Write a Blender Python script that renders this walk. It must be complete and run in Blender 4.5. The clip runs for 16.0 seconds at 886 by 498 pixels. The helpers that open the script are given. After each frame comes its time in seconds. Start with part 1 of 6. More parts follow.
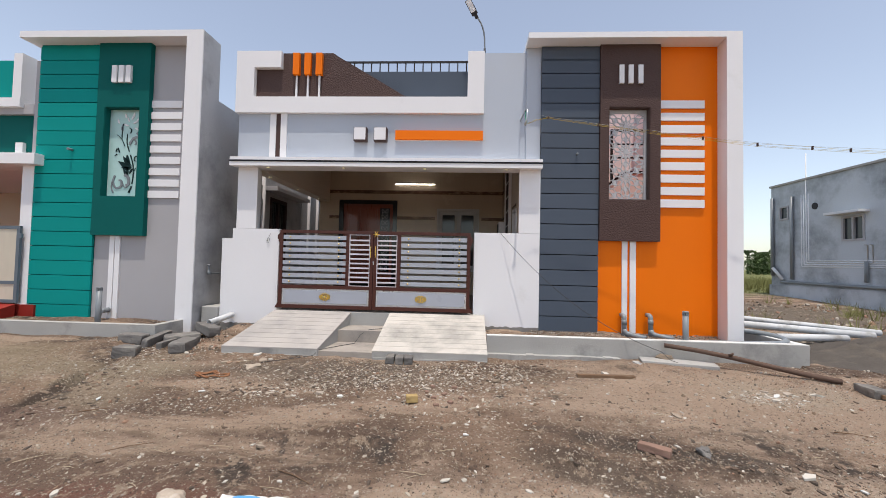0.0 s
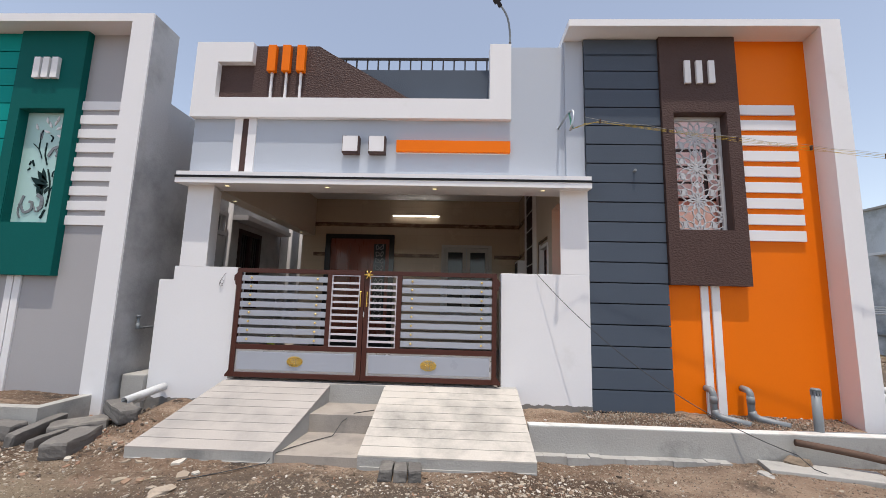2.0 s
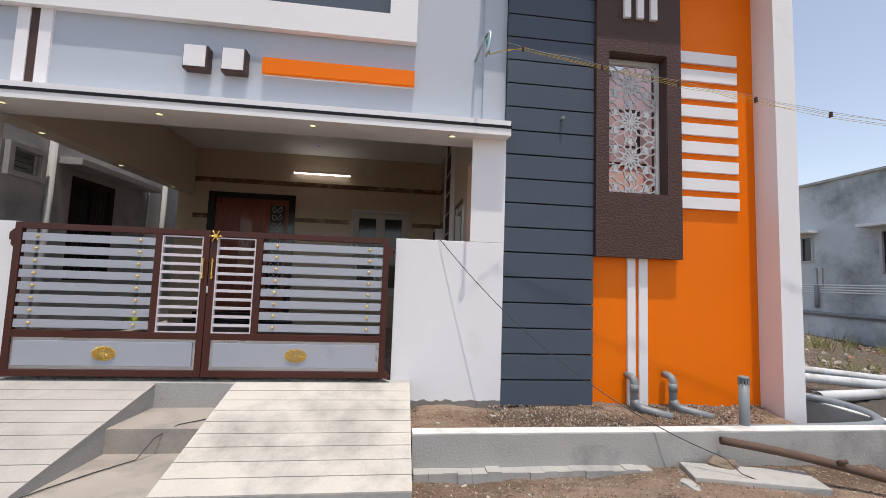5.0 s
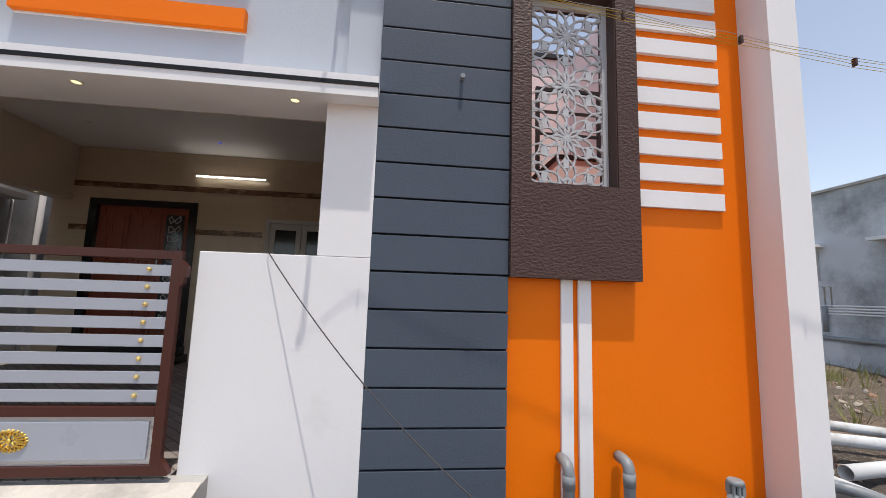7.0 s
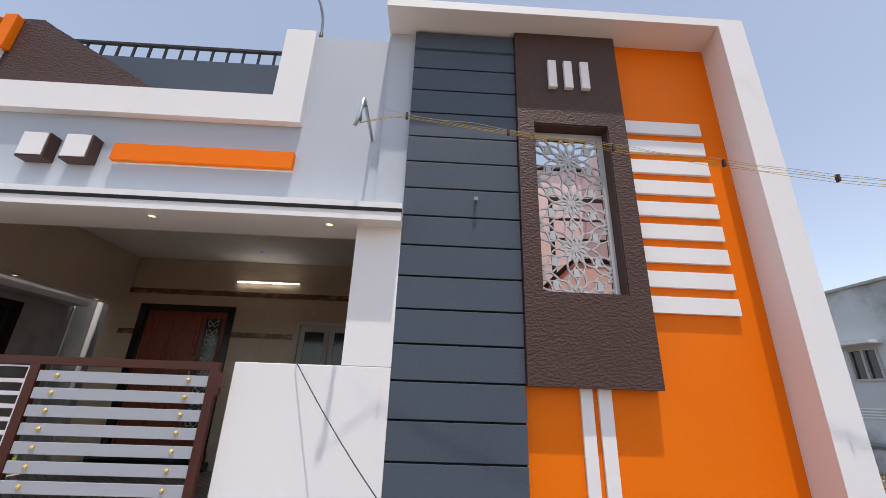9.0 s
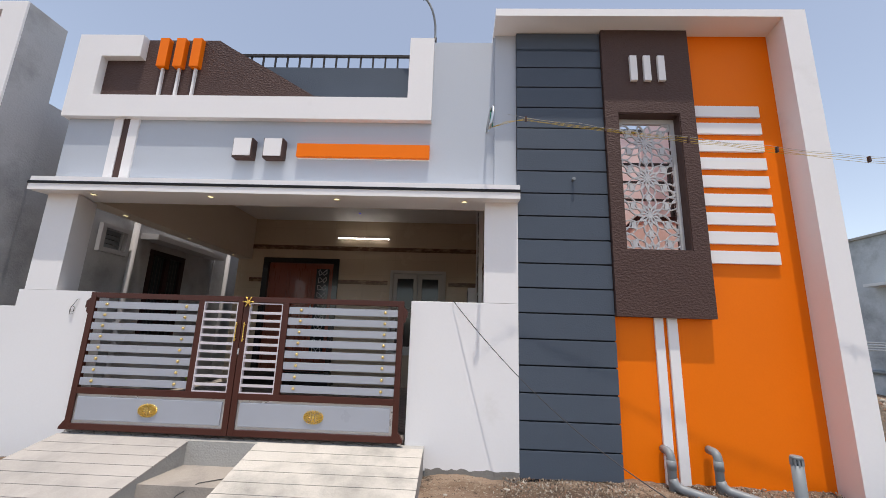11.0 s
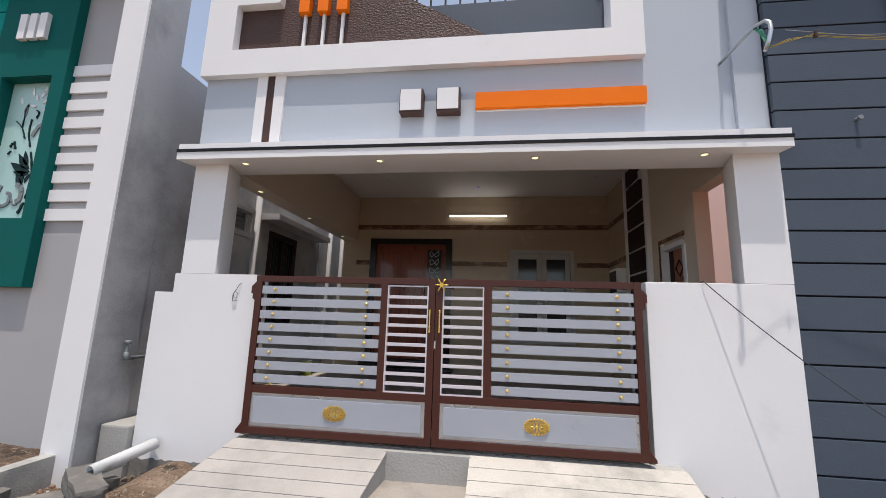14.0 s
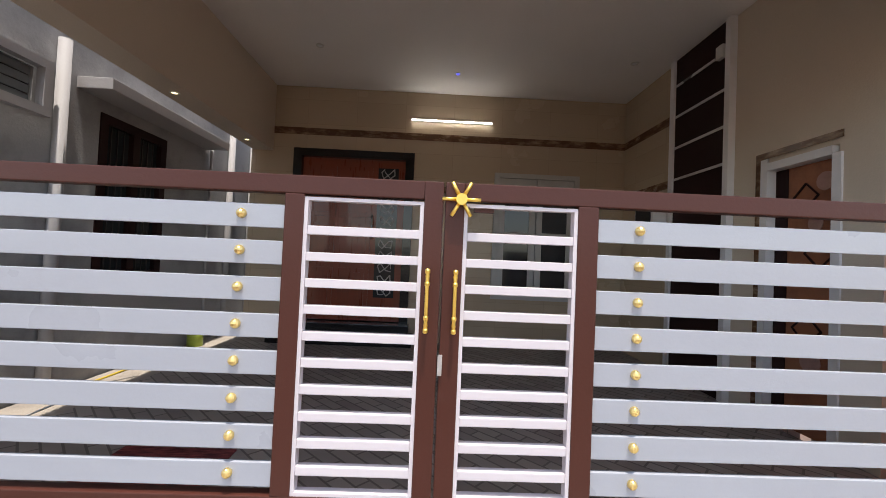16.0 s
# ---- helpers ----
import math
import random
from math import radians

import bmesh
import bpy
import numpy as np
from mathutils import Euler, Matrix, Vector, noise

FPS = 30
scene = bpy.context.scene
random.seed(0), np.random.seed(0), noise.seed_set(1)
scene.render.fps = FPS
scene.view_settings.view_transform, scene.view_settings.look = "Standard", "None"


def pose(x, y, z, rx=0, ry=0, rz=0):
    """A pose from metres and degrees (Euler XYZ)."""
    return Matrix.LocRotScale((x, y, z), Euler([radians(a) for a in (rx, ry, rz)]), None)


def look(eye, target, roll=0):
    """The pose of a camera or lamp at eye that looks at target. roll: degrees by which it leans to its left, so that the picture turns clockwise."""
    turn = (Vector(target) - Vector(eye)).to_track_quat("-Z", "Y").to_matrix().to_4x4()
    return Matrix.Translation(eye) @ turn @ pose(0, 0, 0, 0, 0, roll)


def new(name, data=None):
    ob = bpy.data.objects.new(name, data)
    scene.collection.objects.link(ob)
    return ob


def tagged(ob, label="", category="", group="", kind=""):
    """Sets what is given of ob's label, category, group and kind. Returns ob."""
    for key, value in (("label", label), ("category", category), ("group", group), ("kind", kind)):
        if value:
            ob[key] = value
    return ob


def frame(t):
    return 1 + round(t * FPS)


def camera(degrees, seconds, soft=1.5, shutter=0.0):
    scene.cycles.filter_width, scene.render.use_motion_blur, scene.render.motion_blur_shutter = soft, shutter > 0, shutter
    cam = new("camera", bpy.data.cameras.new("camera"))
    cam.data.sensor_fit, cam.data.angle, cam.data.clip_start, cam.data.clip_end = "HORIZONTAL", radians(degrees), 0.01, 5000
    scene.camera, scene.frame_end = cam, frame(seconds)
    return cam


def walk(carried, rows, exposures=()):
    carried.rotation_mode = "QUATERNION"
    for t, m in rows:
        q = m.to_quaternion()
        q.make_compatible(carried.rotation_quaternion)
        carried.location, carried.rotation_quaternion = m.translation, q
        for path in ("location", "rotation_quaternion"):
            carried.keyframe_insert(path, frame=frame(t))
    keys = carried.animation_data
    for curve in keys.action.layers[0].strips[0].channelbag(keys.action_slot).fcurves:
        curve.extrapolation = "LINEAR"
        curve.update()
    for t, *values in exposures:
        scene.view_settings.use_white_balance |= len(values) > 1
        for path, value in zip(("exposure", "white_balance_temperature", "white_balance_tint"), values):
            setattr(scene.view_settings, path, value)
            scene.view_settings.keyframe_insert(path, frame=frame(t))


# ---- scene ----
cam = camera(96.0, 16.0, soft=0.8)
PATH = [
    (0, (0.017, -0.023, 1.16), (-0.087, 1.973, 1.229), 1.3),
    (0.5, (-0.106, 0.393, 1.197), (-0.206, 2.389, 1.292), 1.3),
    (1, (-0.206, 0.82, 1.219), (-0.314, 2.812, 1.369), 1.3),
    (1.5, (-0.256, 1.23, 1.255), (-0.354, 3.217, 1.458), 1.4),
    (2, (-0.328, 1.551, 1.272), (-0.402, 3.531, 1.544), 1.5),
    (2.5, (-0.321, 1.694, 1.295), (-0.352, 3.662, 1.648), 1.7),
    (3, (-0.315, 1.756, 1.295), (-0.298, 3.713, 1.705), 1.7),
    (3.5, (-0.348, 1.788, 1.283), (-0.29, 3.745, 1.692), 1.7),
    (4, (-0.281, 1.907, 1.261), (-0.19, 3.875, 1.606), 1.8),
    (4.5, (-0.078, 2.159, 1.253), (0.061, 4.138, 1.507), 1.9),
    (5, (0.192, 2.514, 1.273), (0.417, 4.495, 1.428), 2.0),
    (5.2, (0.305, 2.654, 1.307), (0.577, 4.632, 1.435), 2.1),
    (7.3, (1.441, 3.678, 1.416), (1.632, 5.644, 1.726), 1.7),
    (7.5, (1.481, 3.683, 1.426), (1.632, 5.632, 1.846), 1.7),
    (8, (1.507, 3.67, 1.443), (1.598, 5.55, 2.12), 1.7),
    (8.2, (1.508, 3.646, 1.48), (1.586, 5.507, 2.208), 1.8),
    (10.3, (0.921, 2.785, 1.395), (0.953, 4.716, 1.914), 2.1),
    (10.5, (0.836, 2.671, 1.374), (0.845, 4.611, 1.861), 2.0),
    (11, (0.597, 2.382, 1.332), (0.523, 4.336, 1.753), 1.9),
    (11.5, (0.426, 2.09, 1.251), (0.272, 4.051, 1.612), 1.8),
    (12, (0.189, 1.941, 1.258), (-0.01, 3.904, 1.589), 1.8),
    (12.5, (-0.153, 1.973, 1.276), (-0.359, 3.933, 1.62), 1.8),
    (13, (-0.396, 2.239, 1.249), (-0.613, 4.193, 1.617), 1.8),
    (13.5, (-0.664, 2.622, 1.272), (-0.906, 4.573, 1.637), 1.7),
    (14, (-0.928, 3.024, 1.33), (-1.186, 4.978, 1.668), 1.8),
    (14.5, (-1.095, 3.531, 1.339), (-1.306, 5.497, 1.637), 1.9),
    (15, (-1.25, 4.042, 1.365), (-1.365, 6.026, 1.589), 2.1),
    (15.5, (-1.349, 4.503, 1.396), (-1.366, 6.499, 1.525), 2.4),
    (16, (-1.4, 4.977, 1.413), (-1.348, 6.975, 1.462), 2.5),
]
walk(cam, [(t, look(eye, target, roll)) for t, eye, target, roll in PATH],
     [(0.0, 0.28, 6800, 11), (4.5, 0.28, 6800, 11), (8.0, 0.36, 6800, 11), (12.5, 0.28, 6800, 11), (15.0, 0.40, 6800, 11), (15.5, 0.64, 6850, 11), (16.0, 1.0, 6900, 11)])

# ---- light ----
SUN_EL, SUN_AZ = radians(77), radians(10)
world = bpy.data.worlds.new("sky")
scene.world = world
world.use_nodes = True
wn = world.node_tree
sky = wn.nodes.new("ShaderNodeTexSky")
sky.sky_type, sky.sun_disc = "NISHITA", False
sky.sun_elevation, sky.sun_rotation = SUN_EL, radians(180) - SUN_AZ
sky.air_density, sky.dust_density, sky.ozone_density = 1.0, 1.0, 1.4
wn.nodes["Background"].inputs["Strength"].default_value = 0.15
haze = wn.nodes.new("ShaderNodeHueSaturation")
haze.inputs["Saturation"].default_value, haze.inputs["Value"].default_value = 0.72, 1.12
wn.links.new(sky.outputs[0], haze.inputs["Color"])
wn.links.new(haze.outputs[0], wn.nodes["Background"].inputs["Color"])
sun = new("sun", bpy.data.lights.new("sun", "SUN"))
sun.data.energy, sun.data.angle, sun.data.color = 2.9, radians(0.6), (1.0, 0.95, 0.88)
sun.matrix_world = look((30 * math.sin(SUN_AZ) * math.cos(SUN_EL), -30 * math.cos(SUN_AZ) * math.cos(SUN_EL), 30 * math.sin(SUN_EL)), (0, 0, 0))


# ---- materials ----
def mat(name, color, rough=0.6, vary=0.08, scale=2.0, bump=0.15, bump_scale=90.0, metallic=0.0, stain=None, stain_at=0.62, coat=0.0, emit=0.0, random_tone=0.0, stretch=(1, 1, 1), bump_dist=0.01, spec=None):
    """A painted, plastered or metal surface: tone at two scales, stains, fine relief."""
    m = bpy.data.materials.new(name)
    m.use_nodes = True
    t = m.node_tree
    n, l = t.nodes, t.links
    b = n["Principled BSDF"]
    geo = n.new("ShaderNodeNewGeometry")
    mp = n.new("ShaderNodeMapping")
    mp.inputs["Scale"].default_value = stretch
    l.new(geo.outputs["Position"], mp.inputs["Vector"])
    big = n.new("ShaderNodeTexNoise")
    big.inputs["Scale"].default_value, big.inputs["Detail"].default_value = scale, 6
    l.new(mp.outputs[0], big.inputs["Vector"])
    small = n.new("ShaderNodeTexNoise")
    small.inputs["Scale"].default_value, small.inputs["Detail"].default_value = bump_scale, 4
    l.new(mp.outputs[0], small.inputs["Vector"])
    hsv = n.new("ShaderNodeHueSaturation")
    hsv.inputs["Color"].default_value = (*color, 1)
    tone = n.new("ShaderNodeMath")
    tone.operation = "MULTIPLY_ADD"
    l.new(big.outputs["Fac"], tone.inputs[0])
    tone.inputs[1].default_value, tone.inputs[2].default_value = 2 * vary, 1 - vary
    fine = n.new("ShaderNodeMath")
    fine.operation = "MULTIPLY_ADD"
    l.new(small.outputs["Fac"], fine.inputs[0])
    fine.inputs[1].default_value = vary
    l.new(tone.outputs[0], fine.inputs[2])
    last = fine
    if random_tone:
        info = n.new("ShaderNodeObjectInfo")
        rnd = n.new("ShaderNodeMath")
        rnd.operation = "MULTIPLY_ADD"
        l.new(info.outputs["Random"], rnd.inputs[0])
        rnd.inputs[1].default_value = random_tone
        l.new(fine.outputs[0], rnd.inputs[2])
        last = rnd
    l.new(last.outputs[0], hsv.inputs["Value"])
    out = hsv.outputs[0]
    if stain:
        st = n.new("ShaderNodeTexNoise")
        st.inputs["Scale"].default_value, st.inputs["Detail"].default_value, st.inputs["Roughness"].default_value = scale * 0.7, 10, 0.65
        l.new(mp.outputs[0], st.inputs["Vector"])
        ramp = n.new("ShaderNodeValToRGB")
        ramp.color_ramp.elements[0].position, ramp.color_ramp.elements[1].position = stain_at - 0.1, stain_at + 0.12
        l.new(st.outputs["Fac"], ramp.inputs["Fac"])
        mix = n.new("ShaderNodeMix")
        mix.data_type = "RGBA"
        l.new(ramp.outputs["Color"], mix.inputs[0])
        l.new(out, mix.inputs[6])
        mix.inputs[7].default_value = (*stain, 1)
        out = mix.outputs[2]
    l.new(out, b.inputs["Base Color"])
    b.inputs["Metallic"].default_value = metallic
    b.inputs["Specular IOR Level"].default_value = spec if spec is not None else (0.18 if rough >= 0.5 else 0.5)
    rr = n.new("ShaderNodeMath")
    rr.operation = "MULTIPLY_ADD"
    l.new(big.outputs["Fac"], rr.inputs[0])
    rr.inputs[1].default_value, rr.inputs[2].default_value = 0.2, max(0.05, rough - 0.1)
    l.new(rr.outputs[0], b.inputs["Roughness"])
    if coat:
        b.inputs["Coat Weight"].default_value = coat
    if bump:
        bp = n.new("ShaderNodeBump")
        bp.inputs["Strength"].default_value, bp.inputs["Distance"].default_value = bump, bump_dist
        l.new(small.outputs["Fac"], bp.inputs["Height"])
        l.new(bp.outputs[0], b.inputs["Normal"])
    if emit:
        b.inputs["Emission Color"].default_value = (*color, 1)
        b.inputs["Emission Strength"].default_value = emit
    return m


white = mat("white_paint", (0.80, 0.79, 0.795), 0.55, 0.03, 1.2, 0.05, 45, stain=(0.66, 0.645, 0.62), stain_at=0.72)
bluegrey = mat("blue_grey_paint", (0.46, 0.50, 0.56), 0.55, 0.04, 1.0, 0.08, 60)
slate = mat("slate_blue_paint", (0.072, 0.090, 0.118), 0.5, 0.08, 2.0, 0.12, 70, random_tone=0.06)
groove = mat("dark_groove", (0.018, 0.022, 0.03), 0.7)
brown = mat("brown_texture_paint", (0.078, 0.047, 0.041), 0.5, 0.12, 3.0, 0.6, 34, stretch=(1, 1, 1.7), bump_dist=0.02)
brown_flat = mat("brown_paint", (0.075, 0.044, 0.038), 0.5, 0.10, 3.0, 0.2, 40)
orange = mat("orange_paint", (0.86, 0.175, 0.002), 0.5, 0.05, 1.1, 0.08, 60)
black = mat("black_stripe_paint", (0.012, 0.012, 0.014), 0.5, 0.05)
teal = mat("teal_paint", (0.0, 0.255, 0.232), 0.6, 0.06, 2.0, 0.1, 70, random_tone=0.05, spec=0.06)
teal_dark = mat("dark_green_paint", (0.004, 0.105, 0.095), 0.6, 0.08, 2.0, 0.15, 50, spec=0.06)
teal_deep = mat("deep_green_cutout", (0.004, 0.022, 0.022), 0.5, 0.1)
nbgrey = mat("warm_grey_paint", (0.40, 0.39, 0.40), 0.6, 0.05, 1.0, 0.1, 60)
# streaked plaster whose grey also carries the shade of the passage side
shadegrey = mat("shaded_side_plaster", (0.40, 0.40, 0.41), 0.75, 0.12, 1.5, 0.25, 50, stain=(0.24, 0.24, 0.24), stain_at=0.57)
rawgrey = mat("weathered_grey_plaster", (0.46, 0.49, 0.52), 0.8, 0.20, 0.8, 0.25, 30, stain=(0.19, 0.205, 0.215), stain_at=0.55)
rawfoot = mat("bare_render", (0.21, 0.20, 0.185), 0.9, 0.25, 5, 0.4, 60, stain=(0.12, 0.11, 0.10))
concrete = mat("raw_concrete", (0.36, 0.35, 0.33), 0.85, 0.16, 2.5, 0.35, 60, stain=(0.20, 0.20, 0.19), stain_at=0.62)
kerbtop = mat("kerb_rim_plaster", (0.60, 0.60, 0.58), 0.8, 0.12, 3.0, 0.3, 60, stain=(0.34, 0.33, 0.31))
ramp_m = mat("ramp_cement", (0.385, 0.355, 0.33), 0.85, 0.14, 2.2, 0.25, 70, stain=(0.30, 0.285, 0.27), stain_at=0.58)
ramp_pale = mat("pale_ramp_cement", (0.49, 0.455, 0.41), 0.85, 0.16, 2.6, 0.25, 70, stain=(0.30, 0.285, 0.26), stain_at=0.58)
step_m = mat("step_cement", (0.33, 0.295, 0.26), 0.85, 0.18, 3.0, 0.3, 70, stain=(0.22, 0.20, 0.185), stain_at=0.6)
stone_m = mat("kerb_stone", (0.13, 0.122, 0.114), 0.85, 0.2, 6, 0.5, 50, stain=(0.28, 0.26, 0.23), stain_at=0.62, random_tone=0.25)
pebble_m = mat("pebble", (0.36, 0.30, 0.24), 0.9, 0.3, 9, 0.4, 80, stain=(0.62, 0.58, 0.52), stain_at=0.6)
gate_red = mat("gate_brown_enamel", (0.066, 0.020, 0.014), 0.4, 0.08, 4, 0.05, 120, coat=0.05, spec=0.3)
gate_grey = mat("gate_grey_enamel", (0.36, 0.38, 0.43), 0.3, 0.04, 3, 0.03, 120, coat=0.3)
gate_pink = mat("gate_white_enamel", (0.62, 0.575, 0.61), 0.35, 0.04, 3, 0.03, 120, coat=0.2)
silver = mat("silver_trim", (0.60, 0.61, 0.63), 0.3, 0.05, metallic=0.7)
gold = mat("gold_plate", (0.84, 0.58, 0.14), 0.34, 0.08, 30, 0.1, 150, metallic=1.0)
brass = mat("pale_brass", (0.80, 0.60, 0.24), 0.3, 0.08, 30, 0.05, 150, metallic=0.9)
steel = mat("galvanised_steel", (0.50, 0.52, 0.53), 0.35, 0.1, 10, metallic=0.9)
pvc_grey = mat("grey_pvc", (0.19, 0.21, 0.225), 0.45, 0.1, 5, 0.05)
pvc_white = mat("white_pvc", (0.56, 0.57, 0.575), 0.6, 0.10, 5, 0.05, stain=(0.30, 0.28, 0.25), stain_at=0.62)
dark_iron = mat("dark_iron", (0.035, 0.032, 0.034), 0.5, 0.1)
granite = mat("black_granite", (0.012, 0.012, 0.014), 0.18, 0.2, 20, 0.0, coat=0.3)
maroon = mat("maroon_laminate", (0.020, 0.006, 0.006), 0.5, 0.15, 4, 0.05, spec=0.2)
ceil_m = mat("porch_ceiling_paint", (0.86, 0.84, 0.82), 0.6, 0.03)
door_face = mat("printed_laminate", (0.30, 0.115, 0.06), 0.35, 0.25, 3, 0.03, 80, stain=(0.16, 0.05, 0.03), stain_at=0.6)
brass_print = mat("printed_disc", (0.36, 0.21, 0.18), 0.4, 0.3, 14, 0.02)
shutter_m = mat("grey_white_joinery", (0.50, 0.50, 0.485), 0.5, 0.06, 3, 0.05)
pink = mat("pink_paint", (0.82, 0.66, 0.63), 0.6, 0.05, 1.5, 0.1)
cream = mat("cream_paint", (0.64, 0.55, 0.45), 0.6, 0.04)
marble = mat("brown_marble_border", (0.11, 0.055, 0.03), 0.25, 0.4, 8, 0.02, 60, stain=(0.40, 0.28, 0.18), stain_at=0.6, stretch=(1, 1, 3))
wood_raw = mat("weathered_timber", (0.17, 0.105, 0.065), 0.8, 0.25, 5, 0.5, 40, stretch=(1, 6, 6), stain=(0.30, 0.23, 0.17))
log_m = mat("log_bark", (0.105, 0.068, 0.052), 0.85, 0.25, 6, 0.6, 30)
red_floor = mat("red_oxide_cement", (0.26, 0.025, 0.018), 0.5, 0.15, 3)
cable_m = mat("black_cable", (0.06, 0.06, 0.062), 0.5)
wire_yellow = mat("yellow_wire", (0.50, 0.36, 0.05), 0.5)
wire_grey = mat("grey_wire", (0.40, 0.40, 0.38), 0.5)
wire_green = mat("green_wire", (0.06, 0.28, 0.18), 0.5)
rope_m = mat("orange_rope", (0.24, 0.115, 0.06), 0.85, 0.2, 30)
plastic_w = mat("white_plastic", (0.66, 0.65, 0.62), 0.4, 0.05)
plastic_b = mat("blue_plastic", (0.10, 0.35, 0.60), 0.4, 0.05)
lamp_face = mat("lamp_lens", (0.85, 0.87, 0.90), 0.2, 0.02)
glow_warm = mat("downlight_glow", (1.0, 0.86, 0.48), 0.5, 0.0, bump=0, emit=1.1)
glow_cool = mat("tube_glow", (1.0, 0.98, 0.94), 0.5, 0.0, bump=0, emit=8.0)
glow_blue = mat("blue_led_glow", (0.1, 0.1, 1.0), 0.5, 0.0, bump=0, emit=1.2)
jali_m = mat("jali_sheet", (0.50, 0.505, 0.52), 0.45, 0.05, 4, 0.05)
frost = mat("frosted_panel", (0.40, 0.60, 0.57), 0.35, 0.08, 2, 0.03)
brick_m = mat("red_clay_brick", (0.24, 0.15, 0.115), 0.9, 0.2, 8, 0.5, 60)
brick_y = mat("yellow_brick", (0.38, 0.27, 0.12), 0.9, 0.2, 8, 0.5, 60)
teak = mat("red_teak_door", (0.20, 0.034, 0.012), 0.3, 0.25, 3, 0.1, 60, stretch=(12, 12, 1), coat=0.4)
gate_wood = mat("gate_cream_board", (0.55, 0.50, 0.40), 0.5, 0.1, 3, 0.05, stretch=(4, 4, 1))
gate_slate = mat("gate_slate_enamel", (0.10, 0.13, 0.16), 0.4, 0.05)


def tile_mat(name, color, color2, w, h, joint, rough=0.25, axes="xz", herring=False):
    """Tiles in the plane of the two axes, with faint joints."""
    m = mat(name, color, rough, 0.06, 1.5, 0.0)
    n, l = m.node_tree.nodes, m.node_tree.links
    b = n["Principled BSDF"]
    geo = n.new("ShaderNodeNewGeometry")
    sep, com = n.new("ShaderNodeSeparateXYZ"), n.new("ShaderNodeCombineXYZ")
    l.new(geo.outputs["Position"], sep.inputs[0])
    l.new(sep.outputs["XYZ".index(axes[0].upper())], com.inputs[0])
    l.new(sep.outputs["XYZ".index(axes[1].upper())], com.inputs[1])
    br = n.new("ShaderNodeTexBrick")
    br.offset = 0.5 if herring else 0.0
    br.inputs["Scale"].default_value = 1.0
    br.inputs["Brick Width"].default_value, br.inputs["Row Height"].default_value = w, h
    br.inputs["Mortar Size"].default_value = joint
    br.inputs["Color1"].default_value, br.inputs["Color2"].default_value = (*color, 1), (*color2, 1)
    br.inputs["Mortar"].default_value = (*[c * (0.6 if herring else 0.85) for c in color], 1)
    if herring:
        mp = n.new("ShaderNodeMapping")
        mp.inputs["Rotation"].default_value = (0, 0, radians(45))
        l.new(com.outputs[0], mp.inputs[0])
        l.new(mp.outputs[0], br.inputs["Vector"])
    else:
        l.new(com.outputs[0], br.inputs["Vector"])
    l.new(br.outputs["Color"], b.inputs["Base Color"])
    return m


tile_back = tile_mat("beige_wall_tile", (0.49, 0.39, 0.28), (0.52, 0.42, 0.305), 0.6, 0.3, 0.002)
tile_side = tile_mat("beige_wall_tile_side", (0.49, 0.39, 0.28), (0.52, 0.42, 0.305), 0.6, 0.3, 0.002, axes="yz")
floor_tile = tile_mat("grey_paver_tile", (0.25, 0.22, 0.21), (0.34, 0.31, 0.29), 0.24, 0.08, 0.006, 0.5, axes="xy", herring=True)

glass_m = bpy.data.materials.new("dark_window_glass")
glass_m.use_nodes = True
gb = glass_m.node_tree.nodes["Principled BSDF"]
gb.inputs["Base Color"].default_value = (0.03, 0.035, 0.04, 1)
gb.inputs["Roughness"].default_value, gb.inputs["IOR"].default_value = 0.08, 1.5


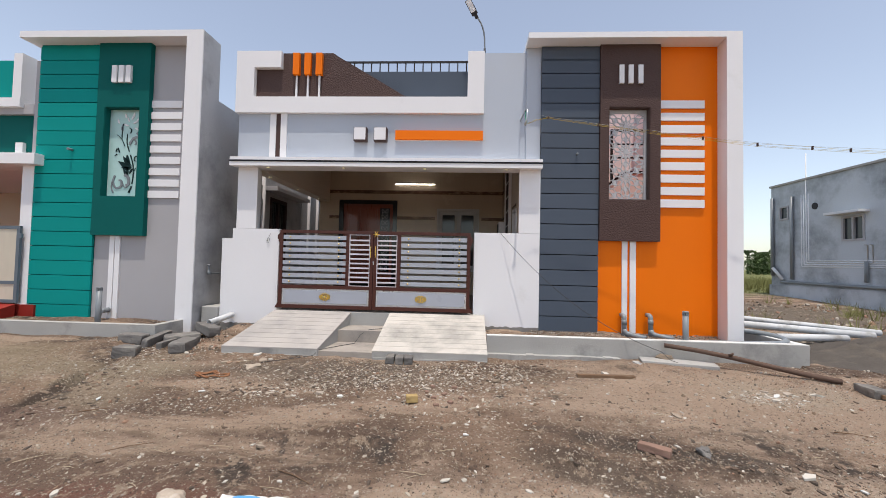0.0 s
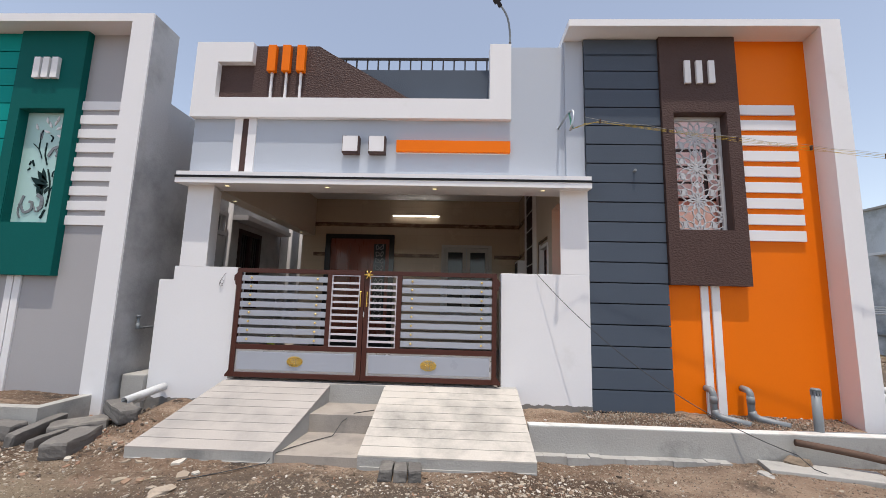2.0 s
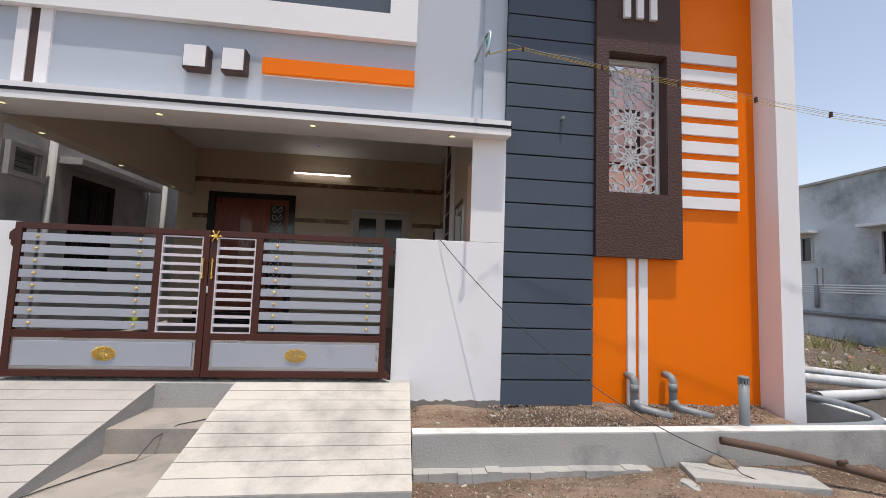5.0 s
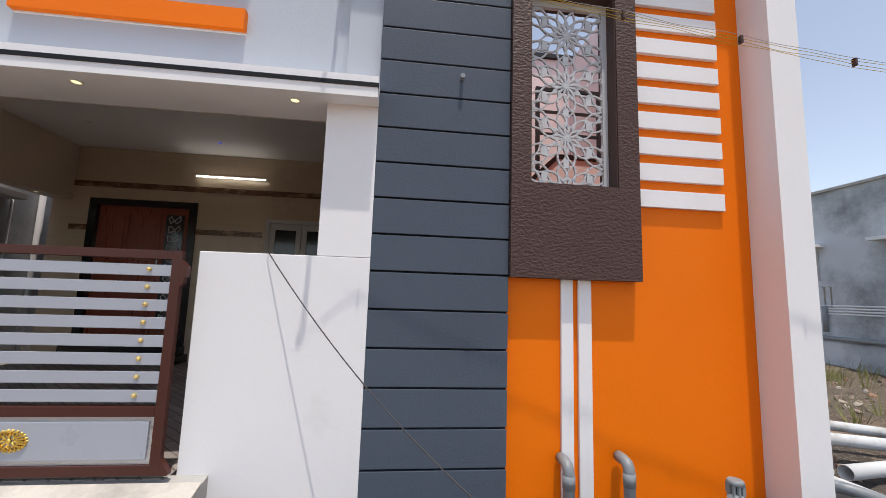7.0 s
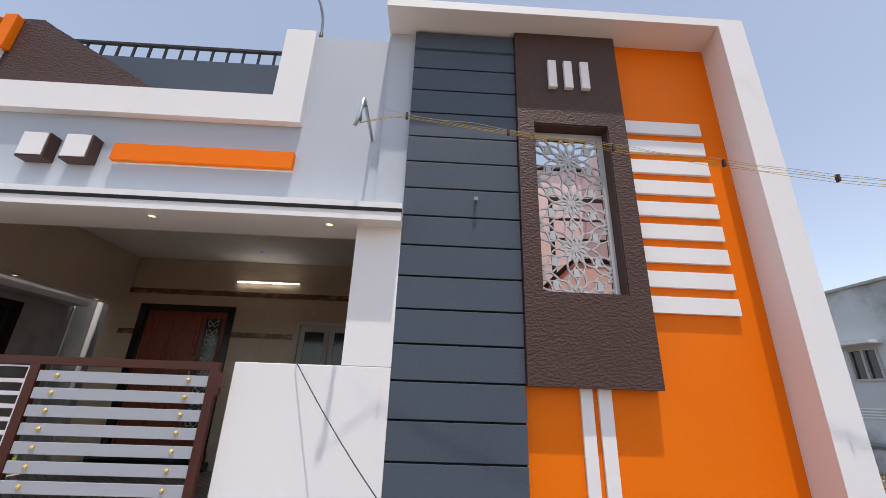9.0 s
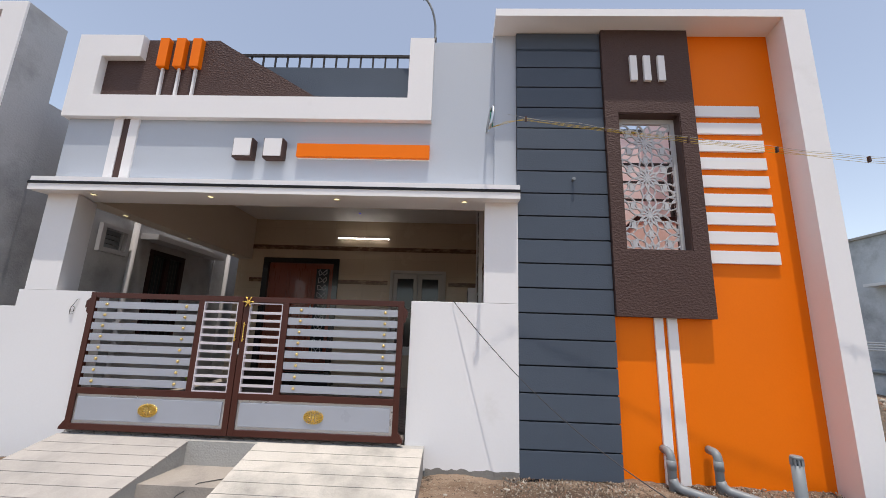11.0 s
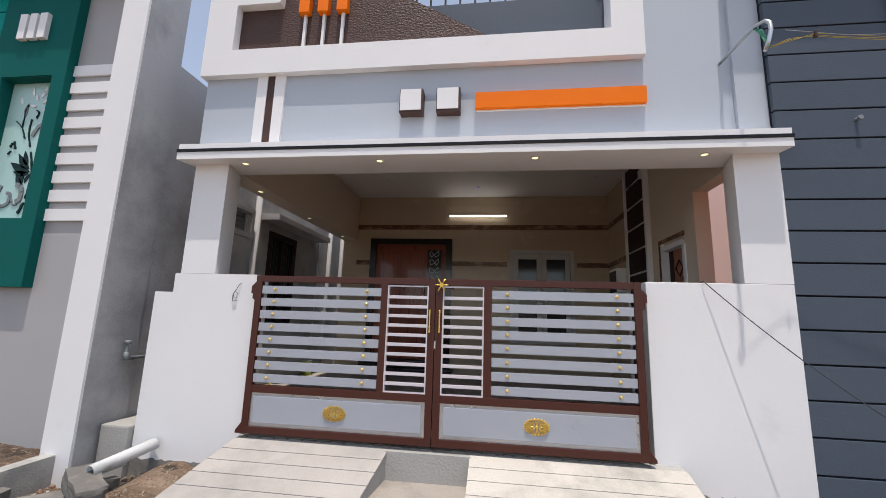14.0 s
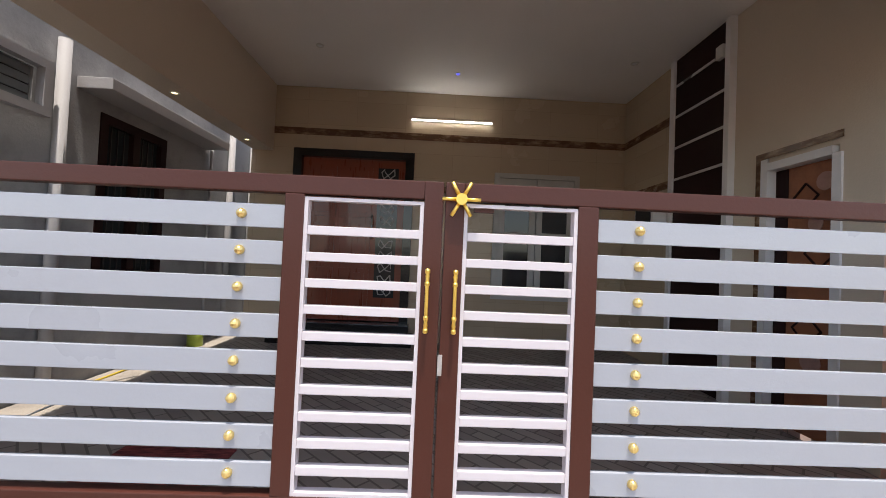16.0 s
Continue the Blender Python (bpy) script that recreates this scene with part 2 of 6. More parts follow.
def soil_mat():
    m = mat("bare_earth", (0.22, 0.155, 0.105), 0.95, 0.3, 1.2, 0.6, 45)
    n, l = m.node_tree.nodes, m.node_tree.links
    b = n["Principled BSDF"]
    geo = n.new("ShaderNodeNewGeometry")

    def noise_at(s, detail=8, rough=0.6):
        t = n.new("ShaderNodeTexNoise")
        t.inputs["Scale"].default_value, t.inputs["Detail"].default_value, t.inputs["Roughness"].default_value = s, detail, rough
        l.new(geo.outputs["Position"], t.inputs["Vector"])
        return t.outputs["Fac"]

    def mixed(fac, lo, hi, a, c):
        r = n.new("ShaderNodeMapRange")
        r.inputs[1].default_value, r.inputs[2].default_value = lo, hi
        l.new(fac, r.inputs[0])
        x = n.new("ShaderNodeMix")
        x.data_type = "RGBA"
        l.new(r.outputs[0], x.inputs[0])
        for v, k in ((a, 6), (c, 7)):
            if isinstance(v, tuple):
                x.inputs[k].default_value = (*v, 1)
            else:
                l.new(v, x.inputs[k])
        return x.outputs[2]

    streak = n.new("ShaderNodeMapping")
    streak.inputs["Scale"].default_value = (0.55, 2.6, 1)
    streak.inputs["Rotation"].default_value = (0, 0, radians(-8))
    l.new(geo.outputs["Position"], streak.inputs[0])
    sn = n.new("ShaderNodeTexNoise")
    sn.inputs["Scale"].default_value, sn.inputs["Detail"].default_value, sn.inputs["Roughness"].default_value = 0.9, 10, 0.62
    l.new(streak.outputs[0], sn.inputs["Vector"])
    col = mixed(noise_at(0.5), 0.40, 0.60, (0.140, 0.095, 0.070), (0.285, 0.193, 0.135))
    col = mixed(sn.outputs["Fac"], 0.49, 0.60, col, (0.42, 0.305, 0.222))
    col = mixed(noise_at(1.3, 12, 0.72), 0.56, 0.62, col, (0.080, 0.063, 0.052))
    def patch(col, cx, cy, sx, sy, turn, tone, most):
        """A stretch of other earth, and in the drain channel painted shade, with a frayed edge."""
        mp = n.new("ShaderNodeMapping")
        mp.vector_type = "TEXTURE"
        mp.inputs["Location"].default_value = (cx, cy, 0)
        mp.inputs["Rotation"].default_value = (0, 0, radians(turn))
        mp.inputs["Scale"].default_value = (sx, sy, 9)
        l.new(geo.outputs["Position"], mp.inputs[0])
        ln = n.new("ShaderNodeVectorMath")
        ln.operation = "LENGTH"
        l.new(mp.outputs[0], ln.inputs[0])
        ad = n.new("ShaderNodeMath")
        ad.operation = "MULTIPLY_ADD"
        l.new(frayed, ad.inputs[0])
        ad.inputs[1].default_value = 1.9
        l.new(ln.outputs["Value"], ad.inputs[2])
        r = n.new("ShaderNodeMapRange")
        r.inputs[1].default_value, r.inputs[2].default_value = 2.1, 1.55
        r.inputs[3].default_value, r.inputs[4].default_value = 0.0, most
        l.new(ad.outputs[0], r.inputs[0])
        x = n.new("ShaderNodeMix")
        x.data_type = "RGBA"
        l.new(r.outputs[0], x.inputs[0])
        l.new(col, x.inputs[6])
        x.inputs[7].default_value = (*tone, 1)
        return x.outputs[2]

    frayed = noise_at(2.6, 10, 0.68)
    # the near-black zone at (-3.97, 3.75) paints the shade inside the drain channel
    for zone in ((2.74, 4.12, 2.6, 1.0, -4, (0.44, 0.325, 0.24), 0.85), (1.1, 1.88, 2.6, 1.0, 3, (0.50, 0.37, 0.275), 0.9), (5.02, 2.73, 1.8, 0.9, -6, (0.50, 0.375, 0.275), 0.9), (-3.5, 3.93, 0.45, 1.0, 8, (0.33, 0.26, 0.185), 0.7), (-5.49, 4.12, 1.5, 0.8, 0, (0.30, 0.24, 0.16), 0.7),
                 (-1.36, 4.45, 1.7, 0.45, 0, (0.15, 0.118, 0.092), 0.8), (-2.44, 2.21, 1.4, 0.5, 12, (0.19, 0.125, 0.092), 0.7), (0.52, 4.55, 0.9, 0.35, 0, (0.15, 0.105, 0.075), 0.75), (2.06, 2.95, 1.5, 0.16, -14, (0.085, 0.068, 0.056), 0.9), (3.4, 2.58, 1.3, 0.18, -10, (0.10, 0.08, 0.066), 0.85), (6.2, 6.6, 2.4, 1.3, 0, (0.105, 0.092, 0.08), 0.9), (-3.97, 3.75, 0.11, 0.95, 12, (0.06, 0.047, 0.039), 0.85), (-1.9, 2.1, 1.3, 0.35, 5, (0.21, 0.105, 0.078), 0.85), (-3.8, 3.1, 0.8, 0.3, 10, (0.19, 0.12, 0.095), 0.7), (1.1, 2.75, 0.8, 0.2, -22, (0.085, 0.064, 0.05), 0.75), (2.2, 2.6, 0.9, 0.14, 2, (0.09, 0.068, 0.053), 0.7), (0.55, 4.75, 0.7, 0.22, 0, (0.11, 0.075, 0.055), 0.85), (3.3, 4.25, 0.7, 0.35, 0, (0.40, 0.32, 0.24), 0.8), (0.5, 2.15, 1.3, 0.42, 2, (0.50, 0.375, 0.28), 0.9), (3.2, 2.55, 1.3, 0.40, -4, (0.50, 0.375, 0.28), 0.85), (-3.9, 4.3, 0.9, 0.3, 10, (0.31, 0.25, 0.175), 0.6), (9.5, 10.5, 4.5, 3.0, 0, (0.15, 0.125, 0.098), 0.9), (-1.32, 1.65, 1.6, 0.35, 6, (0.155, 0.088, 0.064), 0.7)):
        col = patch(col, *zone)
    col = mixed(noise_at(5.5, 10, 0.75), 0.56, 0.61, col, (0.34, 0.255, 0.185))
    col = mixed(noise_at(21, 6, 0.75), 0.595, 0.63, col, (0.115, 0.084, 0.062))
    col = mixed(noise_at(34, 4, 0.75), 0.585, 0.61, col, (0.46, 0.385, 0.30))
    col = mixed(noise_at(62, 3, 0.7), 0.63, 0.66, col, (0.055, 0.042, 0.034))
    # grass takes over on the open plot far to the side and behind
    sep = n.new("ShaderNodeSeparateXYZ")
    l.new(geo.outputs["Position"], sep.inputs[0])
    far = n.new("ShaderNodeMapRange")
    far.inputs[1].default_value, far.inputs[2].default_value = 11.0, 19.0
    l.new(sep.outputs[1], far.inputs[0])
    mul = n.new("ShaderNodeMath")
    mul.operation = "MULTIPLY"
    l.new(far.outputs[0], mul.inputs[0])
    l.new(noise_at(0.9), mul.inputs[1])
    col = mixed(mul.outputs[0], 0.25, 0.45, col, (0.15, 0.16, 0.06))
    l.new(col, b.inputs["Base Color"])
    h = n.new("ShaderNodeMath")
    h.operation = "ADD"
    l.new(noise_at(14, 8, 0.7), h.inputs[0])
    l.new(noise_at(70, 4), h.inputs[1])
    bp = n["Bump"]
    bp.inputs["Strength"].default_value, bp.inputs["Distance"].default_value = 1.0, 0.038
    l.new(h.outputs[0], bp.inputs["Height"])
    return m


soil = soil_mat()
leaf_m = mat("far_foliage", (0.055, 0.085, 0.032), 0.8, 0.4, 0.6, 0)
grass_m = mat("dry_grass", (0.17, 0.17, 0.065), 0.8, 0.35, 2.0, 0)


# ---- mesh helpers ----
def box(bm, x0, x1, y0, y1, z0, z1):
    vs = [bm.verts.new(p) for p in ((x0, y0, z0), (x1, y0, z0), (x1, y1, z0), (x0, y1, z0), (x0, y0, z1), (x1, y0, z1), (x1, y1, z1), (x0, y1, z1))]
    for f in ((3, 2, 1, 0), (4, 5, 6, 7), (0, 1, 5, 4), (1, 2, 6, 5), (2, 3, 7, 6), (3, 0, 4, 7)):
        bm.faces.new([vs[i] for i in f])
    return vs


def boxes(*dims, bevel=0.0):
    bm = bmesh.new()
    for d in dims:
        box(bm, *d)
    if bevel:
        bmesh.ops.bevel(bm, geom=bm.edges[:], offset=bevel, segments=2, affect="EDGES", profile=0.6)
    return bm


def prism(outline, y0, y1):
    """A plate: an outline in x and z, thick from y0 to y1."""
    bm = bmesh.new()
    a = [bm.verts.new((x, y0, z)) for x, z in outline]
    c = [bm.verts.new((x, y1, z)) for x, z in outline]
    k = len(a)
    bm.faces.new(a)
    bm.faces.new(c[::-1])
    for i in range(k):
        bm.faces.new((a[i], c[i], c[(i + 1) % k], a[(i + 1) % k]))
    bmesh.ops.recalc_face_normals(bm, faces=bm.faces[:])
    return bm


def flat_prism(outline, z0, z1):
    """A block with an outline in x and y, from z0 to z1."""
    bm = prism(outline, z0, z1)
    for q in bm.verts:
        q.co.y, q.co.z = q.co.z, q.co.y
    bmesh.ops.recalc_face_normals(bm, faces=bm.faces[:])
    return bm


def tube(points, r, sides=10, taper=None, bm=None):
    """A round bar along points."""
    bm = bm or bmesh.new()
    pts = [Vector(p) for p in points]
    rings = []
    side = None
    for i, p in enumerate(pts):
        d = (pts[min(i + 1, len(pts) - 1)] - pts[max(i - 1, 0)]).normalized()
        if side is None:
            side = d.orthogonal().normalized()
        side = (side - d * side.dot(d)).normalized()
        up = d.cross(side)
        rr = r if taper is None else r * (1 + (taper - 1) * i / (len(pts) - 1))
        rings.append([bm.verts.new(p + rr * (math.cos(2 * math.pi * k / sides) * side + math.sin(2 * math.pi * k / sides) * up)) for k in range(sides)])
    for a, c in zip(rings, rings[1:]):
        for k in range(sides):
            f = bm.faces.new((a[k], a[(k + 1) % sides], c[(k + 1) % sides], c[k]))
            f.smooth = True
    bm.faces.new(rings[0][::-1])
    bm.faces.new(rings[-1])
    return bm


def pipe_shell(p0, p1, r, wall=0.004, sides=16):
    """An open hollow pipe."""
    bm = bmesh.new()
    a, c = Vector(p0), Vector(p1)
    d = (c - a).normalized()
    s = d.orthogonal().normalized()
    u = d.cross(s)
    ring = lambda o, q: [bm.verts.new(o + q * (math.cos(2 * math.pi * k / sides) * s + math.sin(2 * math.pi * k / sides) * u)) for k in range(sides)]
    loops = [ring(a, r), ring(c, r), ring(c, r - wall), ring(a, r - wall)]
    for i in range(4):
        p, q = loops[i], loops[(i + 1) % 4]
        for k in range(sides):
            bm.faces.new((p[k], p[(k + 1) % sides], q[(k + 1) % sides], q[k])).smooth = True
    return bm


def disc(center, r, depth, axis="y", sides=20):
    """A short cylinder facing along an axis."""
    v = {"x": Vector((1, 0, 0)), "y": Vector((0, 1, 0)), "z": Vector((0, 0, 1))}[axis] * depth / 2
    c = Vector(center)
    return tube([c - v, c + v], r, sides)


RIBBONS = [0]


def ribbon(bm, pts, w, y0, y1):
    """A flat strip along points in x and z, thick from about y0 to y1; crossing strips lie at slightly different depths."""
    for (xa, za), (xb, zb) in zip(pts, pts[1:]):
        dx, dz = xb - xa, zb - za
        k = math.hypot(dx, dz)
        if k < 1e-6:
            continue
        nx, nz = -dz / k * w / 2, dx / k * w / 2
        RIBBONS[0] += 1
        ya, yb = y0 - 0.00006 * (RIBBONS[0] * 37 % 89), y1 + 0.00006 * (RIBBONS[0] * 53 % 97)
        ex, ez = dx / k * w * 0.2, dz / k * w * 0.2
        q = [(xa - ex + nx, za - ez + nz), (xa - ex - nx, za - ez - nz), (xb + ex - nx, zb + ez - nz), (xb + ex + nx, zb + ez + nz)]
        a = [bm.verts.new((x, ya, z)) for x, z in q]
        c = [bm.verts.new((x, yb, z)) for x, z in q]
        bm.faces.new(a)
        bm.faces.new(c[::-1])
        for i in range(4):
            bm.faces.new((a[i], c[i], c[(i + 1) % 4], a[(i + 1) % 4]))


def pierced(x0, x1, z0, z1, y0, y1, holes):
    """One wall in x and z, thick from y0 to y1, with openings (x0, x1, z0, z1) through it."""
    xs = sorted({x0, x1, *[h[0] for h in holes], *[h[1] for h in holes]})
    zs = sorted({z0, z1, *[h[2] for h in holes], *[h[3] for h in holes]})
    bm = bmesh.new()
    v = {}
    for k, y in enumerate((y0, y1)):
        for i, x in enumerate(xs):
            for j, z in enumerate(zs):
                v[i, j, k] = bm.verts.new((x, y, z))
    full = lambda i, j: 0 <= i < len(xs) - 1 and 0 <= j < len(zs) - 1 and not any(h[0] <= (xs[i] + xs[i + 1]) / 2 <= h[1] and h[2] <= (zs[j] + zs[j + 1]) / 2 <= h[3] for h in holes)
    for i in range(len(xs) - 1):
        for j in range(len(zs) - 1):
            if not full(i, j):
                continue
            bm.faces.new((v[i, j, 0], v[i + 1, j, 0], v[i + 1, j + 1, 0], v[i, j + 1, 0]))
            bm.faces.new((v[i, j + 1, 1], v[i + 1, j + 1, 1], v[i + 1, j, 1], v[i, j, 1]))
            for di, dj, a, c in ((-1, 0, (i, j), (i, j + 1)), (1, 0, (i + 1, j + 1), (i + 1, j)), (0, -1, (i + 1, j), (i, j)), (0, 1, (i, j + 1), (i + 1, j + 1))):
                if not full(i + di, j + dj):
                    bm.faces.new((v[(*a, 0)], v[(*c, 0)], v[(*c, 1)], v[(*a, 1)]))
    bmesh.ops.delete(bm, geom=[q for q in bm.verts if not q.link_faces], context="VERTS")
    bmesh.ops.recalc_face_normals(bm, faces=bm.faces[:])
    return bm


def turned(bm):
    """Swap x and y, for walls that run along y."""
    for q in bm.verts:
        q.co.x, q.co.y = q.co.y, q.co.x
    bmesh.ops.reverse_faces(bm, faces=bm.faces[:])
    return bm


def mesh_of(name, bm, material):
    me = bpy.data.meshes.new(name)
    bm.to_mesh(me)
    bm.free()
    me.materials.append(material)
    return me


def thing(name, at, label, category, group="", kind=""):
    ob = new(name)
    ob.location, ob.empty_display_size = at, 0.2
    return tagged(ob, label, category, group, kind)


def part(name, bm, material, parent, label=""):
    ob = new(name, mesh_of(name, bm, material))
    ob.parent = parent
    if parent.type == "EMPTY":
        ob.matrix_parent_inverse = Matrix.Translation(-parent.location)
    return tagged(ob, label)


def single(name, bm, material, label, category, group="", kind=""):
    return tagged(new(name, mesh_of(name, bm, material)), label, category, group, kind)


def piece(name, mesh, parent, at):
    """One of many alike pieces that share a mesh, under a mesh part."""
    ob = new(name, mesh)
    ob.parent = parent
    ob.location = at
    return ob


# ---- ground ----
def ground_height(x, y):
    z = -0.05 - 0.085 * min(2.9, max(0.0, 4.9 - y))
    if y > 11:
        z += min(0.25, (y - 11) * 0.05)
    near = max(0.0, 1 - abs(x) / 30) * max(0.0, 1 - abs(y - 2) / 25)
    z += 0.05 * near * noise.noise((x * 0.6, y * 0.6, 3.1)) + 0.03 * near * noise.noise((x * 1.9, y * 1.9, 7.7)) + 0.014 * near * noise.noise((x * 6, y * 6, 1.3)) + 0.008 * near * noise.noise((x * 15, y * 15, 8.3))
    # wheel ruts along the road
    for rut in (1.15, 2.75):
        c = rut + 0.18 * math.sin(x * 0.5 + rut)
        z -= 0.05 * near * math.exp(-((y - c) / 0.14) ** 2)
        z += 0.03 * near * math.exp(-((y - c - 0.22) / 0.09) ** 2) * (0.6 + 0.8 * noise.noise((x * 3, y * 2, 4)))
    # a worn drain channel in front of the next house
    if -4.7 < x < -3.3 and 2.2 < y < 4.7:
        c = -3.80 - 0.21 * (y - 2.95) + 0.07 * noise.noise((x * 2, y * 4, 9))
        z -= 0.10 * math.exp(-((x - c) / 0.085) ** 2) * min(1.0, (4.7 - y) * 4) * (0.7 + 0.6 * noise.noise((x, y * 5, 2)))
    if x < -4.25 and y > 4.2:
        z += 0.10 * near * min(1.0, (-4.25 - x) * 3) * min(1.0, (y - 4.2) * 1.2)
    # rubble banked against the wall beside the ramp
    if -4.1 < x < -2.9 and 5.1 < y < 6.4:
        z += 0.20 * math.exp(-((x + 3.40) / 0.30) ** 2) * min(1.0, y - 5.1)
    # trench beside the house
    if 4.0 < x < 4.35 and 5.2 < y < 7.0:
        z -= 0.10
    return z


def axis_steps(lo, hi, step, reach):
    vals = list(np.arange(lo, hi, step))
    out, d = [hi], step
    while out[-1] < reach:
        d *= 1.35
        out.append(out[-1] + d)
    back, d = [], step
    e = lo
    while e > -reach:
        d *= 1.35
        e -= d
        back.append(e)
    return back[::-1] + vals + out


gx, gy = axis_steps(-7.0, 7.0, 0.04, 3000), axis_steps(0.0, 6.2, 0.035, 3000)
verts = [(x, y, ground_height(x, y)) for y in gy for x in gx]
w = len(gx)
faces = [(j * w + i, j * w + i + 1, (j + 1) * w + i + 1, (j + 1) * w + i) for j in range(len(gy) - 1) for i in range(w - 1)]
me = bpy.data.meshes.new("ground")
me.from_pydata(verts, [], faces)
me.materials.append(soil)
for p in me.polygons:
    p.use_smooth = True
tagged(new("ground", me), "uneven brown earth road with pebbles and wheel ruts", "ground", kind="structure")

# ---- the house ----
house = thing("house", (-0.2, 8.0, 0.0), "single-storey villa with grey, white, orange and slate front", "house")
WALL, FRONT = 6.22, 6.13

part("porch_floor", boxes((-3.60, 0.955, 6.315, 9.885, -0.1, 0.38), (-2.85, 0.14, 6.10, 6.315, -0.1, 0.379)), floor_tile, house, "dark patterned tile floor")
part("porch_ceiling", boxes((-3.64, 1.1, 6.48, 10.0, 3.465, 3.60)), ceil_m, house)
part("roof_slab", boxes((-3.66, 1.16, 6.5, 14.0, 3.605, 3.70)), concrete, house)

# back wall of the porch with door and window openings
part("porch_back_wall", pierced(-3.66, 1.16, 0.38, 3.46, 9.89, 10.09, [(-3.145, -1.67, 0.38, 2.695), (-0.67, 0.385, 0.945, 2.505)]), tile_back, house, "beige tiled wall")
for x0, x1, z0, z1 in ((-3.40, 0.957, 2.865, 2.95), (-3.40, -3.147, 2.22, 2.30), (-1.668, -0.72, 2.22, 2.30), (0.435, 0.957, 2.22, 2.30)):
    part("tile_border", boxes((x0, x1, 9.884, 9.889, z0, z1)), marble, house, "brown marbled border tiles")
# side wall of the porch with two openings
part("porch_side_wall", turned(pierced(6.482, 9.888, 0.38, 3.46, 0.96, 1.10, [(6.482, 7.0, 0.38, 2.6), (7.24, 7.76, 0.38, 2.19)])), cream, house, "cream painted wall with two openings")
part("tile_panel", boxes((0.954, 0.959, 8.86, 9.886, 0.38, 3.46)), tile_side, house, "beige wall tiles")
for z0, z1 in ((2.865, 2.95), (2.22, 2.30)):
    part("tile_border", boxes((0.948, 0.953, 8.86, 9.880, z0, z1)), marble, house, "brown marbled border tiles")
# beams and columns
part("front_beam", boxes((-3.60, 1.0, 6.4805, 6.486, 2.645, 3.464)), cream, house)
part("side_beam", boxes((-3.64, -3.40, 6.487, 9.889, 2.65, 3.462)), cream, house)
part("column", flat_prism([(-3.605, FRONT), (-3.285, FRONT), (-3.40, 6.47), (-3.605, 6.47)], 1.637, 2.62), white, house, "white splayed porch column")
part("column", flat_prism([(0.85, FRONT), (1.172, FRONT), (1.172, 6.47), (0.955, 6.47)], 1.637, 2.62), white, house, "white splayed porch column")
part("boundary_wall", boxes((-3.655, -2.90, FRONT, 6.31, -0.1, 1.635), (-3.825, -3.654, FRONT + 0.002, 6.308, -0.1, 1.475)), white, house, "white plastered boundary wall with a stepped end")
part("boundary_wall", boxes((0.175, 1.172, FRONT, 6.31, 0.185, 1.635), bevel=0.005), white, house, "white plastered boundary wall")
part("wall_footing", boxes((0.18, 1.176, FRONT + 0.012, 6.31, -0.1, 0.184)), concrete, house, "grey cement footing")
# wall above the canopy
part("upper_wall", boxes((-3.68, 0.285, WALL, 6.48, 2.75, 3.78), (0.285, 1.1765, WALL, 6.48, 2.75, 4.50), (0.93, 1.1765, WALL, 6.48, 4.50, 4.559)), bluegrey, house, "pale blue-grey upper wall")
part("wall_pier", boxes((0.948, 1.1715, 6.185, 6.2195, 2.751, 4.558)), bluegrey, house, "pale blue-grey pier beside the cladding")
part("canopy", boxes((-3.65, 1.172, 5.995, 6.477, 2.674, 2.697), (-3.67, 1.175, 5.985, 6.478, 2.697, 2.75)), white, house, "white canopy slab")
bm = boxes((-3.67, 1.175, 5.975, 6.478, 2.607, 2.674))
for q in bm.verts:
    if q.co.y > 6.4 and q.co.z < 2.65:
        q.co.z = 2.645
part("canopy_soffit", bm, white, house, "white canopy edge and soffit")
part("canopy_stripe", boxes((-3.674, 1.1785, 5.968, 5.994, 2.672, 2.698)), black, house, "thin black stripe")
part("parapet", prism([(-3.715, 3.512), (0.285, 3.512), (0.285, 4.50), (0.025, 4.50), (0.025, 3.77), (-3.42, 3.77), (-3.42, 4.25), (-2.982, 4.25), (-2.982, 4.52), (-3.715, 4.52)], 6.15, 6.40), white, house, "white parapet frame")
curve = [(-2.16, 4.52), (-2.02, 4.43), (-1.84, 4.325), (-1.50, 4.125), (-1.20, 3.945), (-0.91, 3.772)]
part("parapet_panel", prism([(-3.419, 3.771), *curve[::-1], (-2.981, 4.52), (-2.981, 4.2495), (-3.419, 4.2495)], 6.235, 6.33), brown, house, "brown textured parapet panel with a sloping edge")
part("parapet_panel", boxes((-2.2, 0.024, 6.345, 6.395, 3.771, 4.265)), slate, house, "slate-blue parapet panel")
for i in range(3):
    cx = -2.745 + 0.187 * i
    post = part("parapet_post", boxes((cx - 0.052, cx + 0.052, 6.165, 6.233, 4.14, 4.495), bevel=0.004), orange, house, "orange block on a thin white post")
    part("stem", boxes((cx - 0.013, cx + 0.013, 6.205, 6.233, 3.771, 4.139)), white, post, "thin white stem")
rail = part("roof_railing", boxes((-1.98, 0.024, 6.355, 6.385, 4.42, 4.445)), dark_iron, house, "dark iron railing")
for i in range(15):
    x = 0.0 - 0.142 * i
    if x > -1.95:
        part("baluster", boxes((x - 0.009, x + 0.009, 6.362, 6.378, 4.26, 4.42)), dark_iron, rail)
